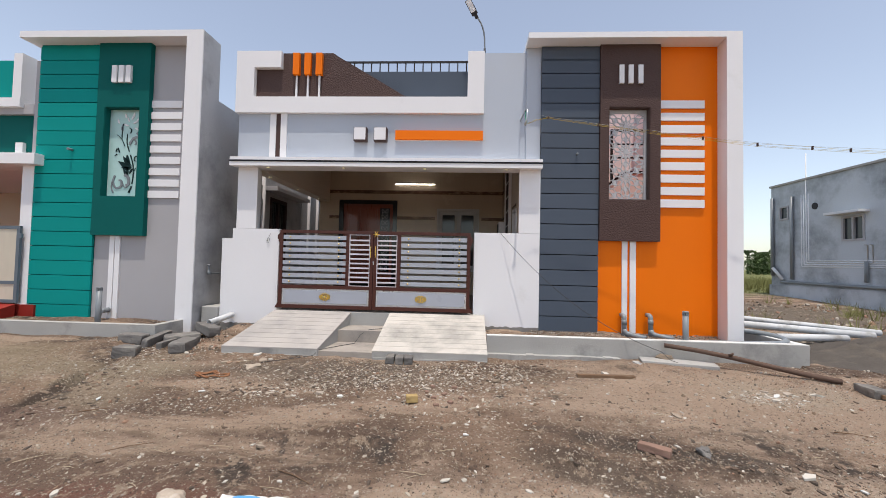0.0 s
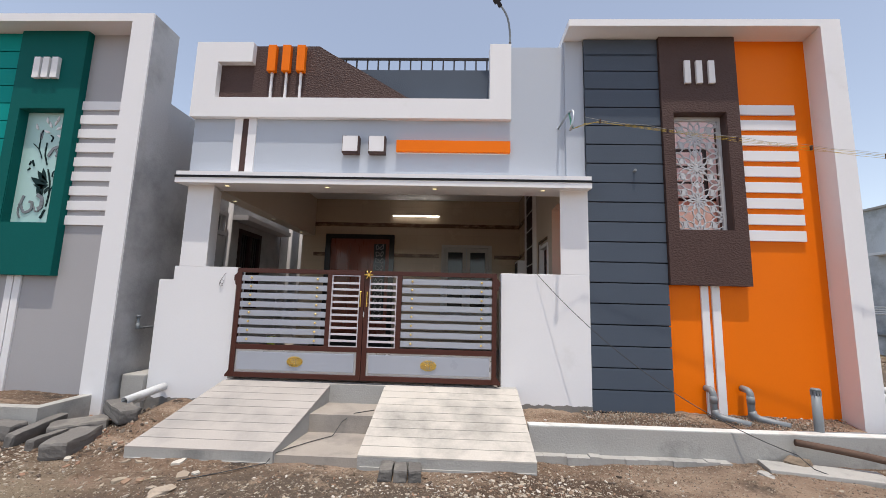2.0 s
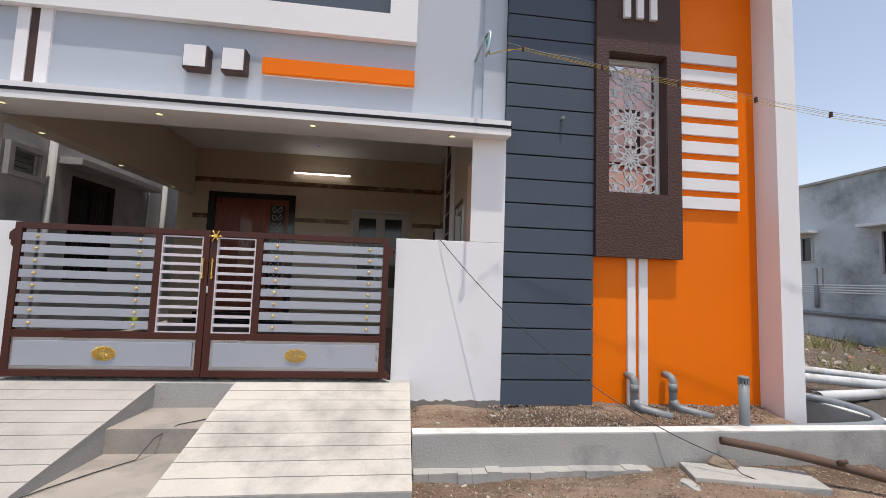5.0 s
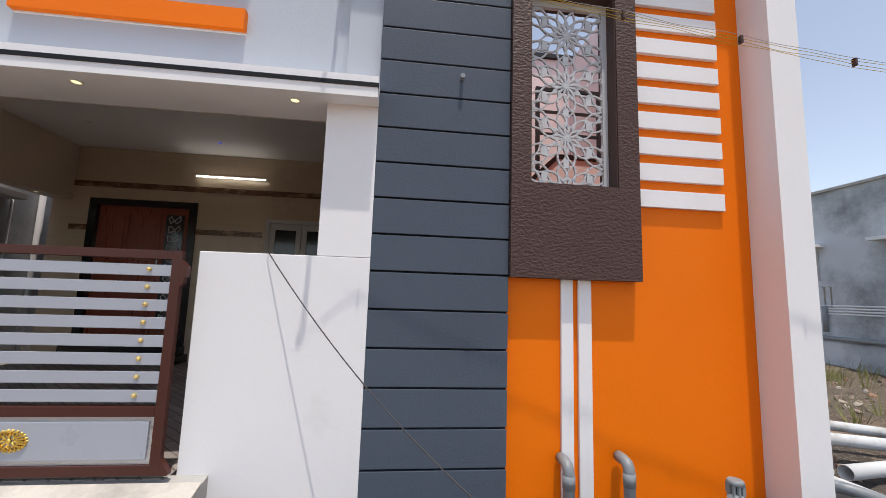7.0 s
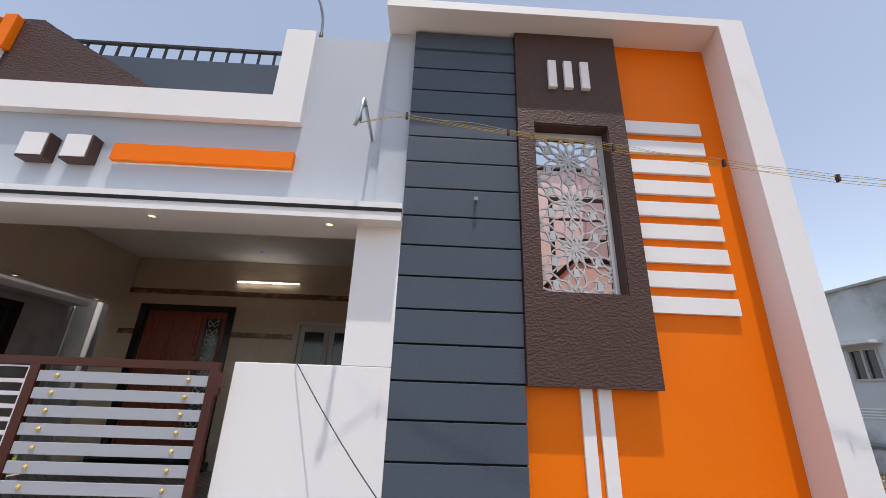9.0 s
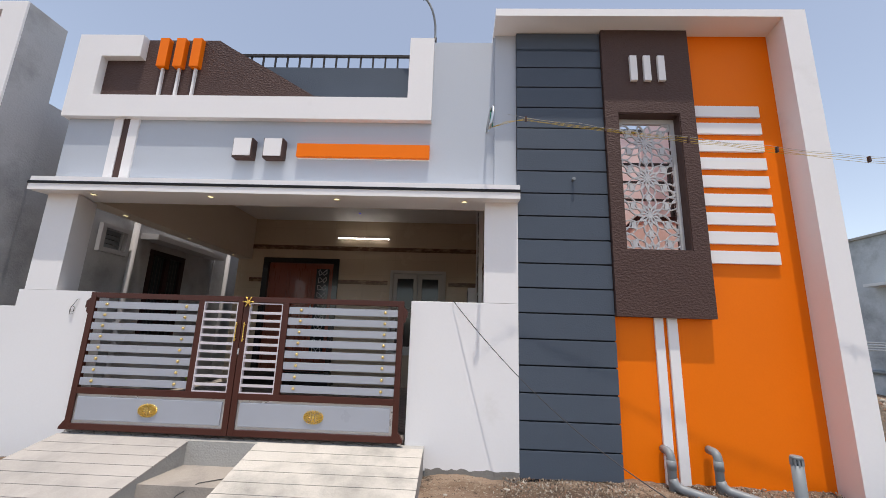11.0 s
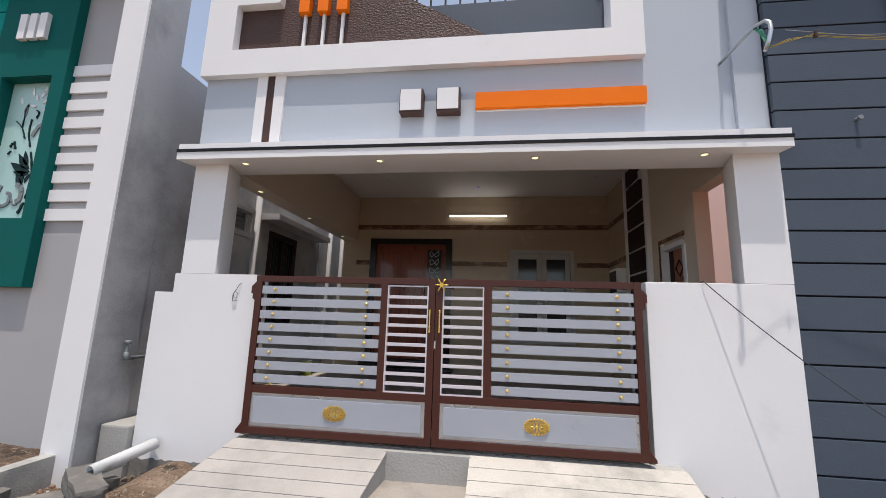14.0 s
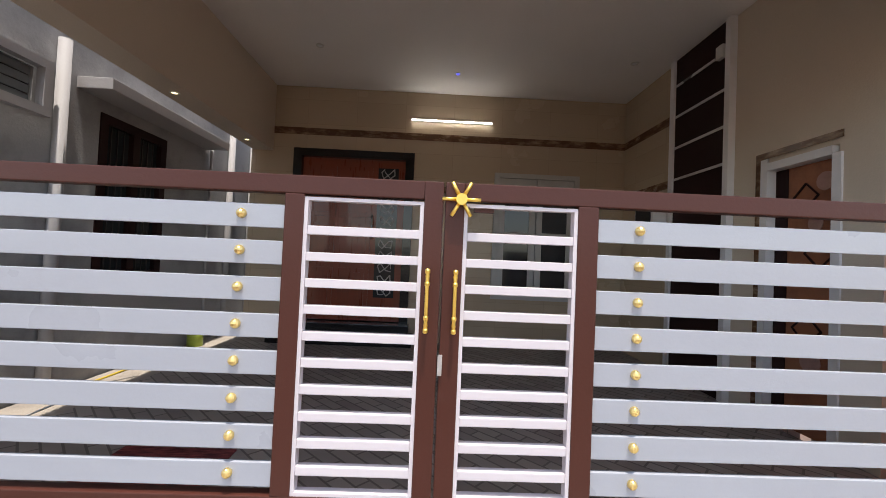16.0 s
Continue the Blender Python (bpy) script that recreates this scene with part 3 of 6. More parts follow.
# raised strips, squares and bar
part("wall_strip", boxes((-3.15, -3.052, 6.198, WALL, 2.75, 3.512)), white, house, "white vertical strip")
part("wall_strip", boxes((-3.052, -2.975, 6.208, WALL, 2.75, 3.512)), brown_flat, house, "brown vertical strip")
part("wall_strip", boxes((-2.975, -2.875, 6.198, WALL, 2.75, 3.512)), white, house, "white vertical strip")
for x in (-1.758, -1.437):
    sq = part("wall_square", boxes((x, x + 0.205, 6.126, WALL, 3.055, 3.27), bevel=0.003), brown_flat, house, "brown raised square")
    part("face", boxes((x + 0.008, x + 0.19, 6.119, 6.1258, 3.073, 3.265)), white, sq, "white face")
part("wall_bar", boxes((-1.102, 0.279, 6.165, WALL, 3.094, 3.236)), orange, house, "orange raised bar")
part("wall_bar", boxes((-1.102, 0.279, 6.205, WALL, 3.084, 3.0935)), white, house)

def rough_foot(x0, x1, y, z0, top, seed):
    """Bare render at the foot of a wall, with a ragged upper edge."""
    k = max(6, int((x1 - x0) / 0.025))
    edge = [(x0 + (x1 - x0) * i / k, top + 0.022 * noise.noise((i * 0.35, seed, 0)) + 0.012 * noise.noise((i * 1.3, seed, 4))) for i in range(k + 1)]
    return prism([(x0, z0), (x1, z0)] + edge[::-1], y, y + 0.0035)


part("wall_foot", rough_foot(-3.822, -2.93, FRONT - 0.003, -0.08, 0.145, 1), rawfoot, house, "bare grey render at the wall's foot")
part("wall_foot", rough_foot(0.36, 1.17, FRONT - 0.003, 0.1, 0.205, 2), rawfoot, house, "bare grey render at the wall's foot")

def block_frame(x0, x1, x2, x3, y0, y1, z, top):
    """A projecting frame: a slab over a post whose inner face is splayed from x1 in front to x3 at the back."""
    bm = boxes((x0, x2, y0, y1, z, top))
    post = flat_prism([(x1, y0), (x2, y0), (x2, y1), (x3, y1), (x3, 6.18)], -0.1, z)
    me = bpy.data.meshes.new("post")
    post.to_mesh(me)
    post.free()
    bm.from_mesh(me)
    bpy.data.meshes.remove(me)
    return bm


# tall front block: frame, orange wall, slate planks, brown box, slats
part("block_frame", block_frame(0.93, 3.795, 4.02, 3.832, 5.90, 6.50, 4.56, 4.645), white, house, "white projecting frame of the tall front block")
part("block_wall", pierced(1.20, 3.83, -0.1, 4.56, 6.18, 6.34, [(2.184, 2.797, 2.172, 3.592)]), orange, house, "bright orange wall")
part("slate_backing", boxes((1.172, 2.052, 6.165, 6.179, 0.1, 4.558), (1.178, 1.1995, 6.179, 6.34, 0.1, 4.558)), groove, house)
clad = part("cladding", boxes((1.172, 2.052, 6.146, 6.164, 4.545, 4.558)), slate, house, "slate-blue horizontal plank cladding")
plank = mesh_of("plank", boxes((1.172, 2.052, 6.132, 6.1645, 0.0065, 0.234 - 0.0065), bevel=0.003), slate)
for i in range(19):
    piece("plank", plank, clad, (0, 0, 0.153 + 0.234 * i - (0.048 if i == 18 else 0)))
box_b = part("feature_box", pierced(2.054, 2.948, 1.55, 4.558, 6.09, 6.179, [(2.184, 2.797, 2.172, 3.592)]), brown, house, "dark brown textured feature box with a recessed window")
part("recess_lining", boxes((2.1835, 2.191, 6.10, 6.33, 2.172, 3.592), (2.790, 2.7975, 6.10, 6.33, 2.172, 3.592), (2.191, 2.790, 6.10, 6.33, 3.582, 3.5925), (2.191, 2.790, 6.10, 6.33, 2.1715, 2.180)), brown_flat, box_b)
for x0, x1 in ((2.325, 2.395), (2.462, 2.532), (2.606, 2.676)):
    part("ornament_bar", boxes((x0, x1, 6.055, 6.0895, 3.94, 4.228), bevel=0.004), white, box_b, "white upright bar")
for i in range(9):
    z = 3.715 - 0.190 * i
    part("wall_slat", boxes((2.949, 3.626, 6.150, 6.179, z - 0.122, z), bevel=0.003), white, house, "white horizontal slat")
for x0, x1 in ((2.415, 2.496), (2.533, 2.622)):
    part("wall_stripe", boxes((x0, x1, 6.155, 6.179, 0.15, 1.549), bevel=0.003), white, house, "white vertical stripe")


# cut-metal window screen with round flowers
def flower_screen(x0, x1, z0, z1, y0, y1):
    bm = bmesh.new()
    cx = (x0 + x1) / 2

    def arc(c, r, a0, a1, k=10):
        return [(c[0] + r * math.cos(a0 + (a1 - a0) * i / k), c[1] + r * math.sin(a0 + (a1 - a0) * i / k)) for i in range(k + 1)]

    def lens(c, a, r0, r1, wide):
        """A petal from r0 to r1 along the angle a."""
        up, dn = [], []
        for i in range(9):
            t = i / 8
            r = r0 + (r1 - r0) * t
            q = wide * math.sin(math.pi * t)
            for s, o in ((1, up), (-1, dn)):
                o.append((c[0] + r * math.cos(a) - s * q * math.sin(a), c[1] + r * math.sin(a) + s * q * math.cos(a)))
        return up, dn

    def clipped(pts, w):
        run = []
        for p in pts:
            if x0 <= p[0] <= x1 and z0 <= p[1] <= z1:
                run.append(p)
            else:
                ribbon(bm, run, w, y0, y1)
                run = []
        ribbon(bm, run, w, y0, y1)

    centers = [(cx + dx, 2.163 + 0.387 * i + dz) for i in range(-1, 5) for dx, dz in ((0, 0), (-0.330, 0.193), (0.330, 0.193))]
    plates = set()
    for c in centers:
        for i in range(12):
            a = 2 * math.pi * i / 12
            for s in lens(c, a, 0.010, 0.122, 0.018):
                clipped(s, 0.0112)
            for s in lens(c, a + math.pi / 12, 0.062, 0.198, 0.032):
                clipped(s, 0.0112)
            if i % 2:
                plates.add((round(c[0] + 0.193 * math.cos(a), 2), round(c[1] + 0.193 * math.sin(a), 2)))
        clipped(arc(c, 0.008, 0, 2 * math.pi, 10), 0.018)
    for px, pz in sorted(plates):
        if x0 + 0.02 < px < x1 - 0.02 and z0 + 0.02 < pz < z1 - 0.02:
            ribbon(bm, [(px, pz - 0.024), (px, pz + 0.024)], 0.042, y0, y1)
    return bm


win = part("window_screen", boxes((2.192, 2.215, 6.205, 6.235, 2.181, 3.581), (2.752, 2.789, 6.205, 6.235, 2.181, 3.581), (2.215, 2.752, 6.205, 6.235, 2.181, 2.205), (2.215, 2.752, 6.205, 6.235, 3.53, 3.581)), jali_m, house, "pale grey cut-metal window screen with flower pattern")
part("screen_pattern", flower_screen(2.215, 2.752, 2.205, 3.53, 6.214, 6.224), jali_m, win, "cut-metal flower lattice")

# open stairwell behind the tall block
for dims in ((1.10, 3.73, 8.60, 8.75, 0.0, 4.72), (3.60, 3.729, 6.342, 8.598, -0.05, 4.72), (1.102, 1.25, 7.78, 8.598, 0.0, 4.2)):
    part("stairwell_wall", boxes(dims), pink, house, "pink painted stairwell wall")
part("stair_parapet", prism([(1.102, 0.3), (3.58, 0.3), (3.58, 2.92), (3.0, 2.92), (1.102, 1.08)], 7.60, 7.69), pink, house, "pink sloping stair parapet")
part("parapet_cap", prism([(1.102, 1.081), (3.0, 2.921), (3.58, 2.921), (3.58, 2.97), (2.98, 2.97), (1.102, 1.15)], 7.585, 7.705), maroon, house, "dark handrail cap")
part("stairwell_coping", boxes((1.08, 3.75, 8.55, 8.80, 4.722, 4.78)), dark_iron, house)
zig = [(1.26, 0.3)] + [q for i in range(13) for q in ((1.27 + 0.16 * i, 0.45 + 0.17 * (i + (1 if i else 0)) - (0.17 if i else 0) + 0.17), (1.27 + 0.16 * (i + 1), 0.62 + 0.17 * i))] + [(3.58, 2.66), (3.58, 2.54), (3.2, 2.54), (1.6, 0.3)]
stair = part("staircase", prism(zig, 7.70, 8.59), pink, house, "pink plastered staircase")
for i in range(13):
    part("step", boxes((1.262 + 0.16 * i, 1.27 + 0.16 * (i + 1), 7.695, 8.585, 0.622 + 0.17 * i, 0.645 + 0.17 * i)), granite, stair, "dark granite tread")
part("stair_railing", boxes((2.80, 2.84, 7.72, 7.76, 2.74, 3.80), (3.52, 3.56, 7.72, 7.76, 2.74, 3.80), (2.84, 3.52, 7.725, 7.755, 3.76, 3.80), (2.84, 3.52, 7.73, 7.75, 3.50, 3.53), (2.84, 3.52, 7.73, 7.75, 3.24, 3.27)), dark_iron, stair)
part("rear_walls", boxes((-3.66, 3.73, 13.9, 14.0, 0, 3.6), (-3.66, -3.56, 10.1, 13.9, 0, 3.6), (3.6, 3.73, 8.76, 13.9, 0, 3.6), (1.12, 3.73, 8.76, 13.9, 3.61, 3.7)), bluegrey, house)
part("plinth", boxes((-3.66, 3.72, 10.06, 13.98, -0.1, 0.37), (1.18, 3.6, 6.345, 8.598, -0.1, 0.36)), concrete, house)

# main door
door = part("front_door", boxes((-3.143, -3.04, 9.86, 10.05, 0.60, 2.694), (-1.775, -1.672, 9.86, 10.05, 0.60, 2.694), (-3.04, -1.775, 9.86, 10.05, 2.60, 2.694)), granite, house, "carved red teak door in a black granite frame")
bm = boxes((-3.039, -1.776, 9.93, 9.975, 0.61, 2.598))
for x0, x1 in ((-2.97, -2.62), (-2.55, -2.18)):
    for z0, z1 in ((0.72, 1.25), (1.33, 1.80), (1.88, 2.50)):
        box(bm, x0, x1, 9.915, 9.93, z0, z1)
        box(bm, x0 + 0.05, x1 - 0.05, 9.905, 9.915, z0 + 0.05, z1 - 0.05)
leaf = part("door_leaf", bm, teak, door, "polished red teak leaf with raised panels")
part("door_light", boxes((-2.11, -1.86, 9.918, 9.93, 0.90, 2.50)), glass_m, leaf, "etched glass strip")
bm = bmesh.new()
for i in range(11):
    z = 0.98 + 0.145 * i
    ribbon(bm, [(-1.985 + 0.085 * math.sin(k * 0.9 + i), z + 0.06 * math.sin(k * 1.7 + i * 2)) for k in range(8)], 0.012, 9.912, 9.918)
part("etching", bm, nbgrey, leaf, "pale floral etching")
part("door_handle", tube([(-2.16, 9.90, 1.62), (-2.155, 9.87, 1.65), (-2.155, 9.87, 1.88), (-2.16, 9.90, 1.91)], 0.012), silver, leaf, "long steel pull handle")
part("door_step", boxes((-3.25, -1.60, 9.55, 9.888, 0.381, 0.49), (-3.2, -1.65, 9.72, 9.887, 0.49, 0.60), bevel=0.006), granite, house, "black granite door step")

# porch window with two shutters
pw = part("porch_window", boxes((-0.668, -0.61, 9.85, 10.0, 0.947, 2.503), (0.325, 0.383, 9.85, 10.0, 0.947, 2.503), (-0.61, 0.325, 9.85, 10.0, 2.445, 2.503), (-0.61, 0.325, 9.85, 10.0, 0.947, 1.005)), shutter_m, house, "white framed window with two barred shutters")
for x0, x1 in ((-0.605, -0.148), (-0.137, 0.32)):
    sh = part("shutter", boxes((x0, x0 + 0.075, 9.87, 9.90, 1.01, 2.44), (x1 - 0.075, x1, 9.87, 9.90, 1.01, 2.44), (x0 + 0.075, x1 - 0.075, 9.87, 9.90, 2.35, 2.44), (x0 + 0.075, x1 - 0.075, 9.87, 9.90, 1.01, 1.10), (x0 + 0.075, x1 - 0.075, 9.87, 9.90, 1.71, 1.78)), shutter_m, pw)
    part("pane", boxes((x0 + 0.076, x1 - 0.076, 9.882, 9.888, 1.10, 2.35)), glass_m, sh)
    part("bars", boxes(*[(x0 + 0.09 + 0.04 * k, x0 + 0.098 + 0.04 * k, 9.91, 9.92, 1.10, 2.35) for k in range(8)]), silver, pw)

# laminated wall panel with silver bands
panel = part("wall_panel", boxes((0.925, 0.958, 8.11, 8.80, 0.385, 3.46)), maroon, house, "dark maroon laminate wall panel with silver bands")
part("border", boxes((0.90, 0.958, 8.80, 8.855, 0.385, 3.46), (0.90, 0.958, 8.055, 8.11, 0.385, 3.46)), white, panel, "white border")
for i in range(9):
    z = 3.20 - 0.307 * i
    part("band", boxes((0.918, 0.9249, 8.112, 8.798, z - 0.011, z + 0.011)), silver, panel)
part("meter_box", boxes((0.78, 0.957, 8.90, 9.25, 1.72, 2.10), bevel=0.006), white, house, "white meter box")
part("box_door", boxes((0.772, 0.7795, 8.93, 9.22, 1.76, 2.06)), dark_iron, house)
part("junction_box", boxes((0.89, 0.924, 8.13, 8.21, 3.16, 3.27), bevel=0.004), plastic_w, house, "white junction box")
# side door with a printed laminate face
sd_door = part("side_door", boxes((1.015, 1.05, 7.272, 7.728, 0.39, 2.13)), door_face, house, "side door faced in orange-brown printed laminate")
part("door_strip", boxes((1.010, 1.0149, 7.63, 7.727, 0.39, 2.13)), maroon, sd_door, "dark upright strip")
for cy, cz, r in ((7.37, 2.00, 0.058), (7.43, 1.74, 0.05), (7.52, 1.42, 0.07), (7.36, 1.20, 0.06), (7.45, 0.86, 0.07)):
    part("printed_disc", disc((1.011, cy, cz), r, 0.005, "x", 18), brass_print, sd_door, "printed dusty pink disc")
for cy, cz, r in ((7.50, 1.92, 0.085), (7.40, 1.55, 0.10), (7.48, 1.06, 0.10)):
    bm = bmesh.new()
    ribbon(bm, [(cy + r * math.cos(q), cz + r * math.sin(q)) for q in (0, math.pi / 2, math.pi, 1.5 * math.pi, 2 * math.pi)], 0.010, 1.0095, 1.0148)
    for v in bm.verts:
        v.co.x, v.co.y = v.co.y, v.co.x
    bmesh.ops.recalc_face_normals(bm, faces=bm.faces[:])
    part("printed_diamond", bm, maroon, sd_door, "printed dark diamond outline")
# marble-edged side doorway
part("doorway_trim", boxes((0.945, 1.11, 7.73, 7.785, 0.385, 2.22), (0.945, 1.11, 7.215, 7.27, 0.385, 2.14), (0.945, 1.11, 7.27, 7.73, 2.135, 2.189)), white, house, "white doorway frame")
part("doorway_border", boxes((0.938, 0.9445, 7.20, 7.82, 2.221, 2.265), (0.938, 0.9445, 7.786, 7.82, 0.385, 2.22)), marble, house, "marbled doorway border")


# ---- ramp and steps before the gate ----
def ramp(x0f, x1f, x0b, x1b, name_label, surface):
    r = thing("ramp", ((x0f + x1f) / 2, 5.5, 0), name_label, "ramp", "gate ramps", "structure")
    bm = bmesh.new()
    k = 9
    yf, yb, zf, zb = 4.93, 6.06, 0.045, 0.375
    base = [(x0f, yf, -0.15), (x1f, yf, -0.15), (x1b, 6.13, -0.15), (x0b, 6.13, -0.15), (x0f, yf, zf - 0.008), (x1f, yf, zf - 0.008), (x1b, 6.13, zb + 0.006), (x0b, 6.13, zb + 0.006)]
    vs = [bm.verts.new(p) for p in base]
    for f in ((3, 2, 1, 0), (4, 5, 6, 7), (0, 1, 5, 4), (1, 2, 6, 5), (2, 3, 7, 6), (3, 0, 4, 7)):
        bm.faces.new([vs[i] for i in f])
    part("ramp_base", bm, concrete, r)
    part("footing", boxes((x0f + 0.02, x1f - 0.01, yf - 0.012, yf + 0.1, -0.15, -0.035)), concrete, r, "rough mortar footing")
    for i in range(k):
        a, c = i / k, (i + 1) / k - 0.006
        bm = bmesh.new()
        q = []
        for t in (a, c):
            y, z = yf + (yb - yf) * t, zf + (zb - zf) * t
            xa, xb = x0f + (x0b - x0f) * t, x1f + (x1b - x1f) * t
            q.append([bm.verts.new(p) for p in ((xa, y, z - 0.009), (xb, y, z - 0.009), (xb, y, z + 0.003), (xa, y, z + 0.003))])
        f, b = q
        for poly in ((f[0], f[1], f[2], f[3]), (b[1], b[0], b[3], b[2]), (f[3], f[2], b[2], b[3]), (f[0], f[3], b[3], b[0]), (f[1], b[1], b[2], f[2]), (f[0], b[0], b[1], f[1])):
            bm.faces.new(poly)
        part("ramp_course", bm, surface, r)
    return r


ramp(-3.03, -1.79, -2.89, -1.68, "grey cement vehicle ramp with scored lines", ramp_m)
ramp(-1.10, 0.335, -1.09, 0.345, "pale stained cement vehicle ramp with scored lines", ramp_pale)
steps = thing("entrance_steps", (-1.4, 5.5, 0), "rough cement steps sunk between two ramps", "steps", kind="structure")
part("step", boxes((-1.80, -1.08, 4.96, 6.10, -0.15, 0.015)), step_m, steps)
part("step", boxes((-1.76, -1.08, 5.56, 6.10, 0.015, 0.18)), step_m, steps)
part("step", boxes((-1.70, -1.08, 6.02, 6.10, 0.18, 0.372)), concrete, steps)


# ---- the gate ----
def gate_leaf(x0, x1, xs0, xs1, side):
    """A leaf from x0 to x1 with an inner upright from xs0 to xs1; side -1 hinges on its low-x edge."""
    meet0, meet1 = (xs1, x1) if side < 0 else (x0, xs0)
    wide0, wide1 = (x0, xs0) if side < 0 else (xs1, x1)
    g = thing("gate_leaf", ((x0 + x1) / 2, 6.08, 0.4), "maroon steel gate leaf with grey slats and gold studs", "gate", "double gate")
    y0, y1 = 6.055, 6.095
    fr = 0.052
    part("frame", boxes((x0, x0 + fr, y0, y1, 0.410, 1.622), (x1 - fr, x1, y0, y1, 0.410, 1.622), (x0 + fr, x1 - fr, y0, y1, 1.572, 1.622), (x0 + fr, x1 - fr, y0, y1, 0.410, 0.463), (x0 + fr, x1 - fr, y0, y1, 0.712, 0.767), (xs0, xs1, y0, y1, 0.767, 1.572), bevel=0.003), gate_red, g, "maroon enamelled box-section frame")
    # hinge lug and flared foot
    h = x0 if side < 0 else x1
    s = side
    part("hinge", prism([(h, 1.42), (h + s * 0.02, 1.44), (h + s * 0.02, 1.475), (h + s * 0.035, 1.475), (h + s * 0.035, 1.535), (h, 1.57)], y0, y1), gate_red, g)
    part("foot", prism([(h, 0.410), (h + s * 0.045, 0.410), (h + s * 0.045, 0.43), (h, 0.49)], y0, y1), gate_red, g)
    wa, wb = (x0 + fr, xs0) if side < 0 else (xs1, x1 - fr)
    ma, mb = (xs1, x1 - fr) if side < 0 else (x0 + fr, xs0)
    for i in range(8):
        z = 0.787 + 0.0985 * i
        sl = part("slat", boxes((wa + 0.002, wb - 0.002, y0 + 0.008, y0 + 0.022, z, z + 0.064), bevel=0.002), gate_grey, g, "grey enamelled slat")
        for q in (0.115, 0.885):
            bm = bmesh.new()
            bmesh.ops.create_uvsphere(bm, u_segments=12, v_segments=8, radius=0.0135, matrix=Matrix.Translation((wa + (wb - wa) * q, y0 + 0.004, z + 0.036)))
            part("stud", bm, brass, sl, "pale brass domed stud")
    lad = part("grille_frame", boxes((ma, ma + 0.010, y0 + 0.004, y1 - 0.006, 0.767, 1.565), (mb - 0.010, mb, y0 + 0.004, y1 - 0.006, 0.767, 1.565), (ma + 0.01, mb - 0.01, y0 + 0.004, y1 - 0.006, 1.556, 1.565), (ma + 0.01, mb - 0.01, y0 + 0.004, y1 - 0.006, 0.767, 0.776)), gate_pink, g, "white grille frame")
    for i in range(10):
        z = 0.82 + 0.0715 * i
        part("grille_bar", boxes((ma + 0.010, mb - 0.010, y0 + 0.006, y0 + 0.032, z, z + 0.024), bevel=0.002), gate_pink, lad)
    pa, pb = x0 + fr, x1 - fr
    part("panel_border", boxes((pa, pb, y0 + 0.016, y0 + 0.026, 0.464, 0.711)), silver, g, "silver bevelled border")
    bm = boxes((pa + 0.025, pb - 0.025, y0 + 0.004, y0 + 0.016, 0.490, 0.688), bevel=0.004)
    kick = part("kick_panel", bm, gate_grey, g, "plain grey sheet-steel panel")
    # oval rosette
    cx, cz = (pa + pb) / 2, 0.592
    bm = bmesh.new()
    for k in range(22):
        a = 2 * math.pi * k / 22
        bmesh.ops.create_icosphere(bm, subdivisions=1, radius=0.0085, matrix=Matrix.Translation((cx + 0.083 * math.cos(a), y0 + 0.001, cz + 0.052 * math.sin(a))))
    for k in range(8):
        a = 2 * math.pi * k / 8
        px, pz = cx + 0.033 * math.cos(a), cz + 0.022 * math.sin(a)
        bmesh.ops.create_icosphere(bm, subdivisions=2, radius=0.012, matrix=Matrix.Translation((px, y0 + 0.001, pz)) @ Matrix.Rotation(-a, 4, "Y") @ Matrix.Diagonal((1.25, 0.5, 0.55, 1)))
    for s2 in (-1, 1):
        for k in range(5):
            a = (k - 2) * 0.32
            ribbon(bm, [(cx + s2 * 0.045 * math.cos(a), cz + 0.03 * math.sin(a)), (cx + s2 * 0.078 * math.cos(a), cz + 0.045 * math.sin(a))], 0.009, y0 - 0.005, y0 + 0.003)
        for k in range(3):
            ribbon(bm, [(cx - 0.03 + 0.03 * k + 0.011 * math.cos(q), cz + s2 * 0.036 + 0.010 * math.sin(q)) for q in np.linspace(0, 6.28, 10)], 0.005, y0 - 0.004, y0 + 0.003)
    bmesh.ops.create_icosphere(bm, subdivisions=2, radius=0.013, matrix=Matrix.Translation((cx, y0 - 0.001, cz)) @ Matrix.Diagonal((1, 0.6, 1, 1)))
    part("rosette", bm, gold, kick, "oval gold filigree rosette")
    # pull handle on the meeting stile
    hx = (x1 - 0.018) if side < 0 else (x0 + 0.018)
    if side < 0:
        hx -= 0.016
    else:
        hx += 0.016
    bm = tube([(hx, y0 - 0.022, 1.215), (hx, y0 - 0.022, 1.225), (hx, y0 - 0.022, 1.30), (hx, y0 - 0.022, 1.375), (hx, y0 - 0.022, 1.385)], 0.0052)
    for z in (1.222, 1.255, 1.345, 1.378):
        tube([(hx, y0 - 0.022, z - 0.005), (hx, y0 - 0.022, z + 0.005)], 0.0070, bm=bm)
    for z in (1.235, 1.365):
        tube([(hx, y0 - 0.022, z), (hx, y0 + 0.002, z)], 0.006, bm=bm)
    part("pull_handle", bm, gold, g, "slim gold pull handle")
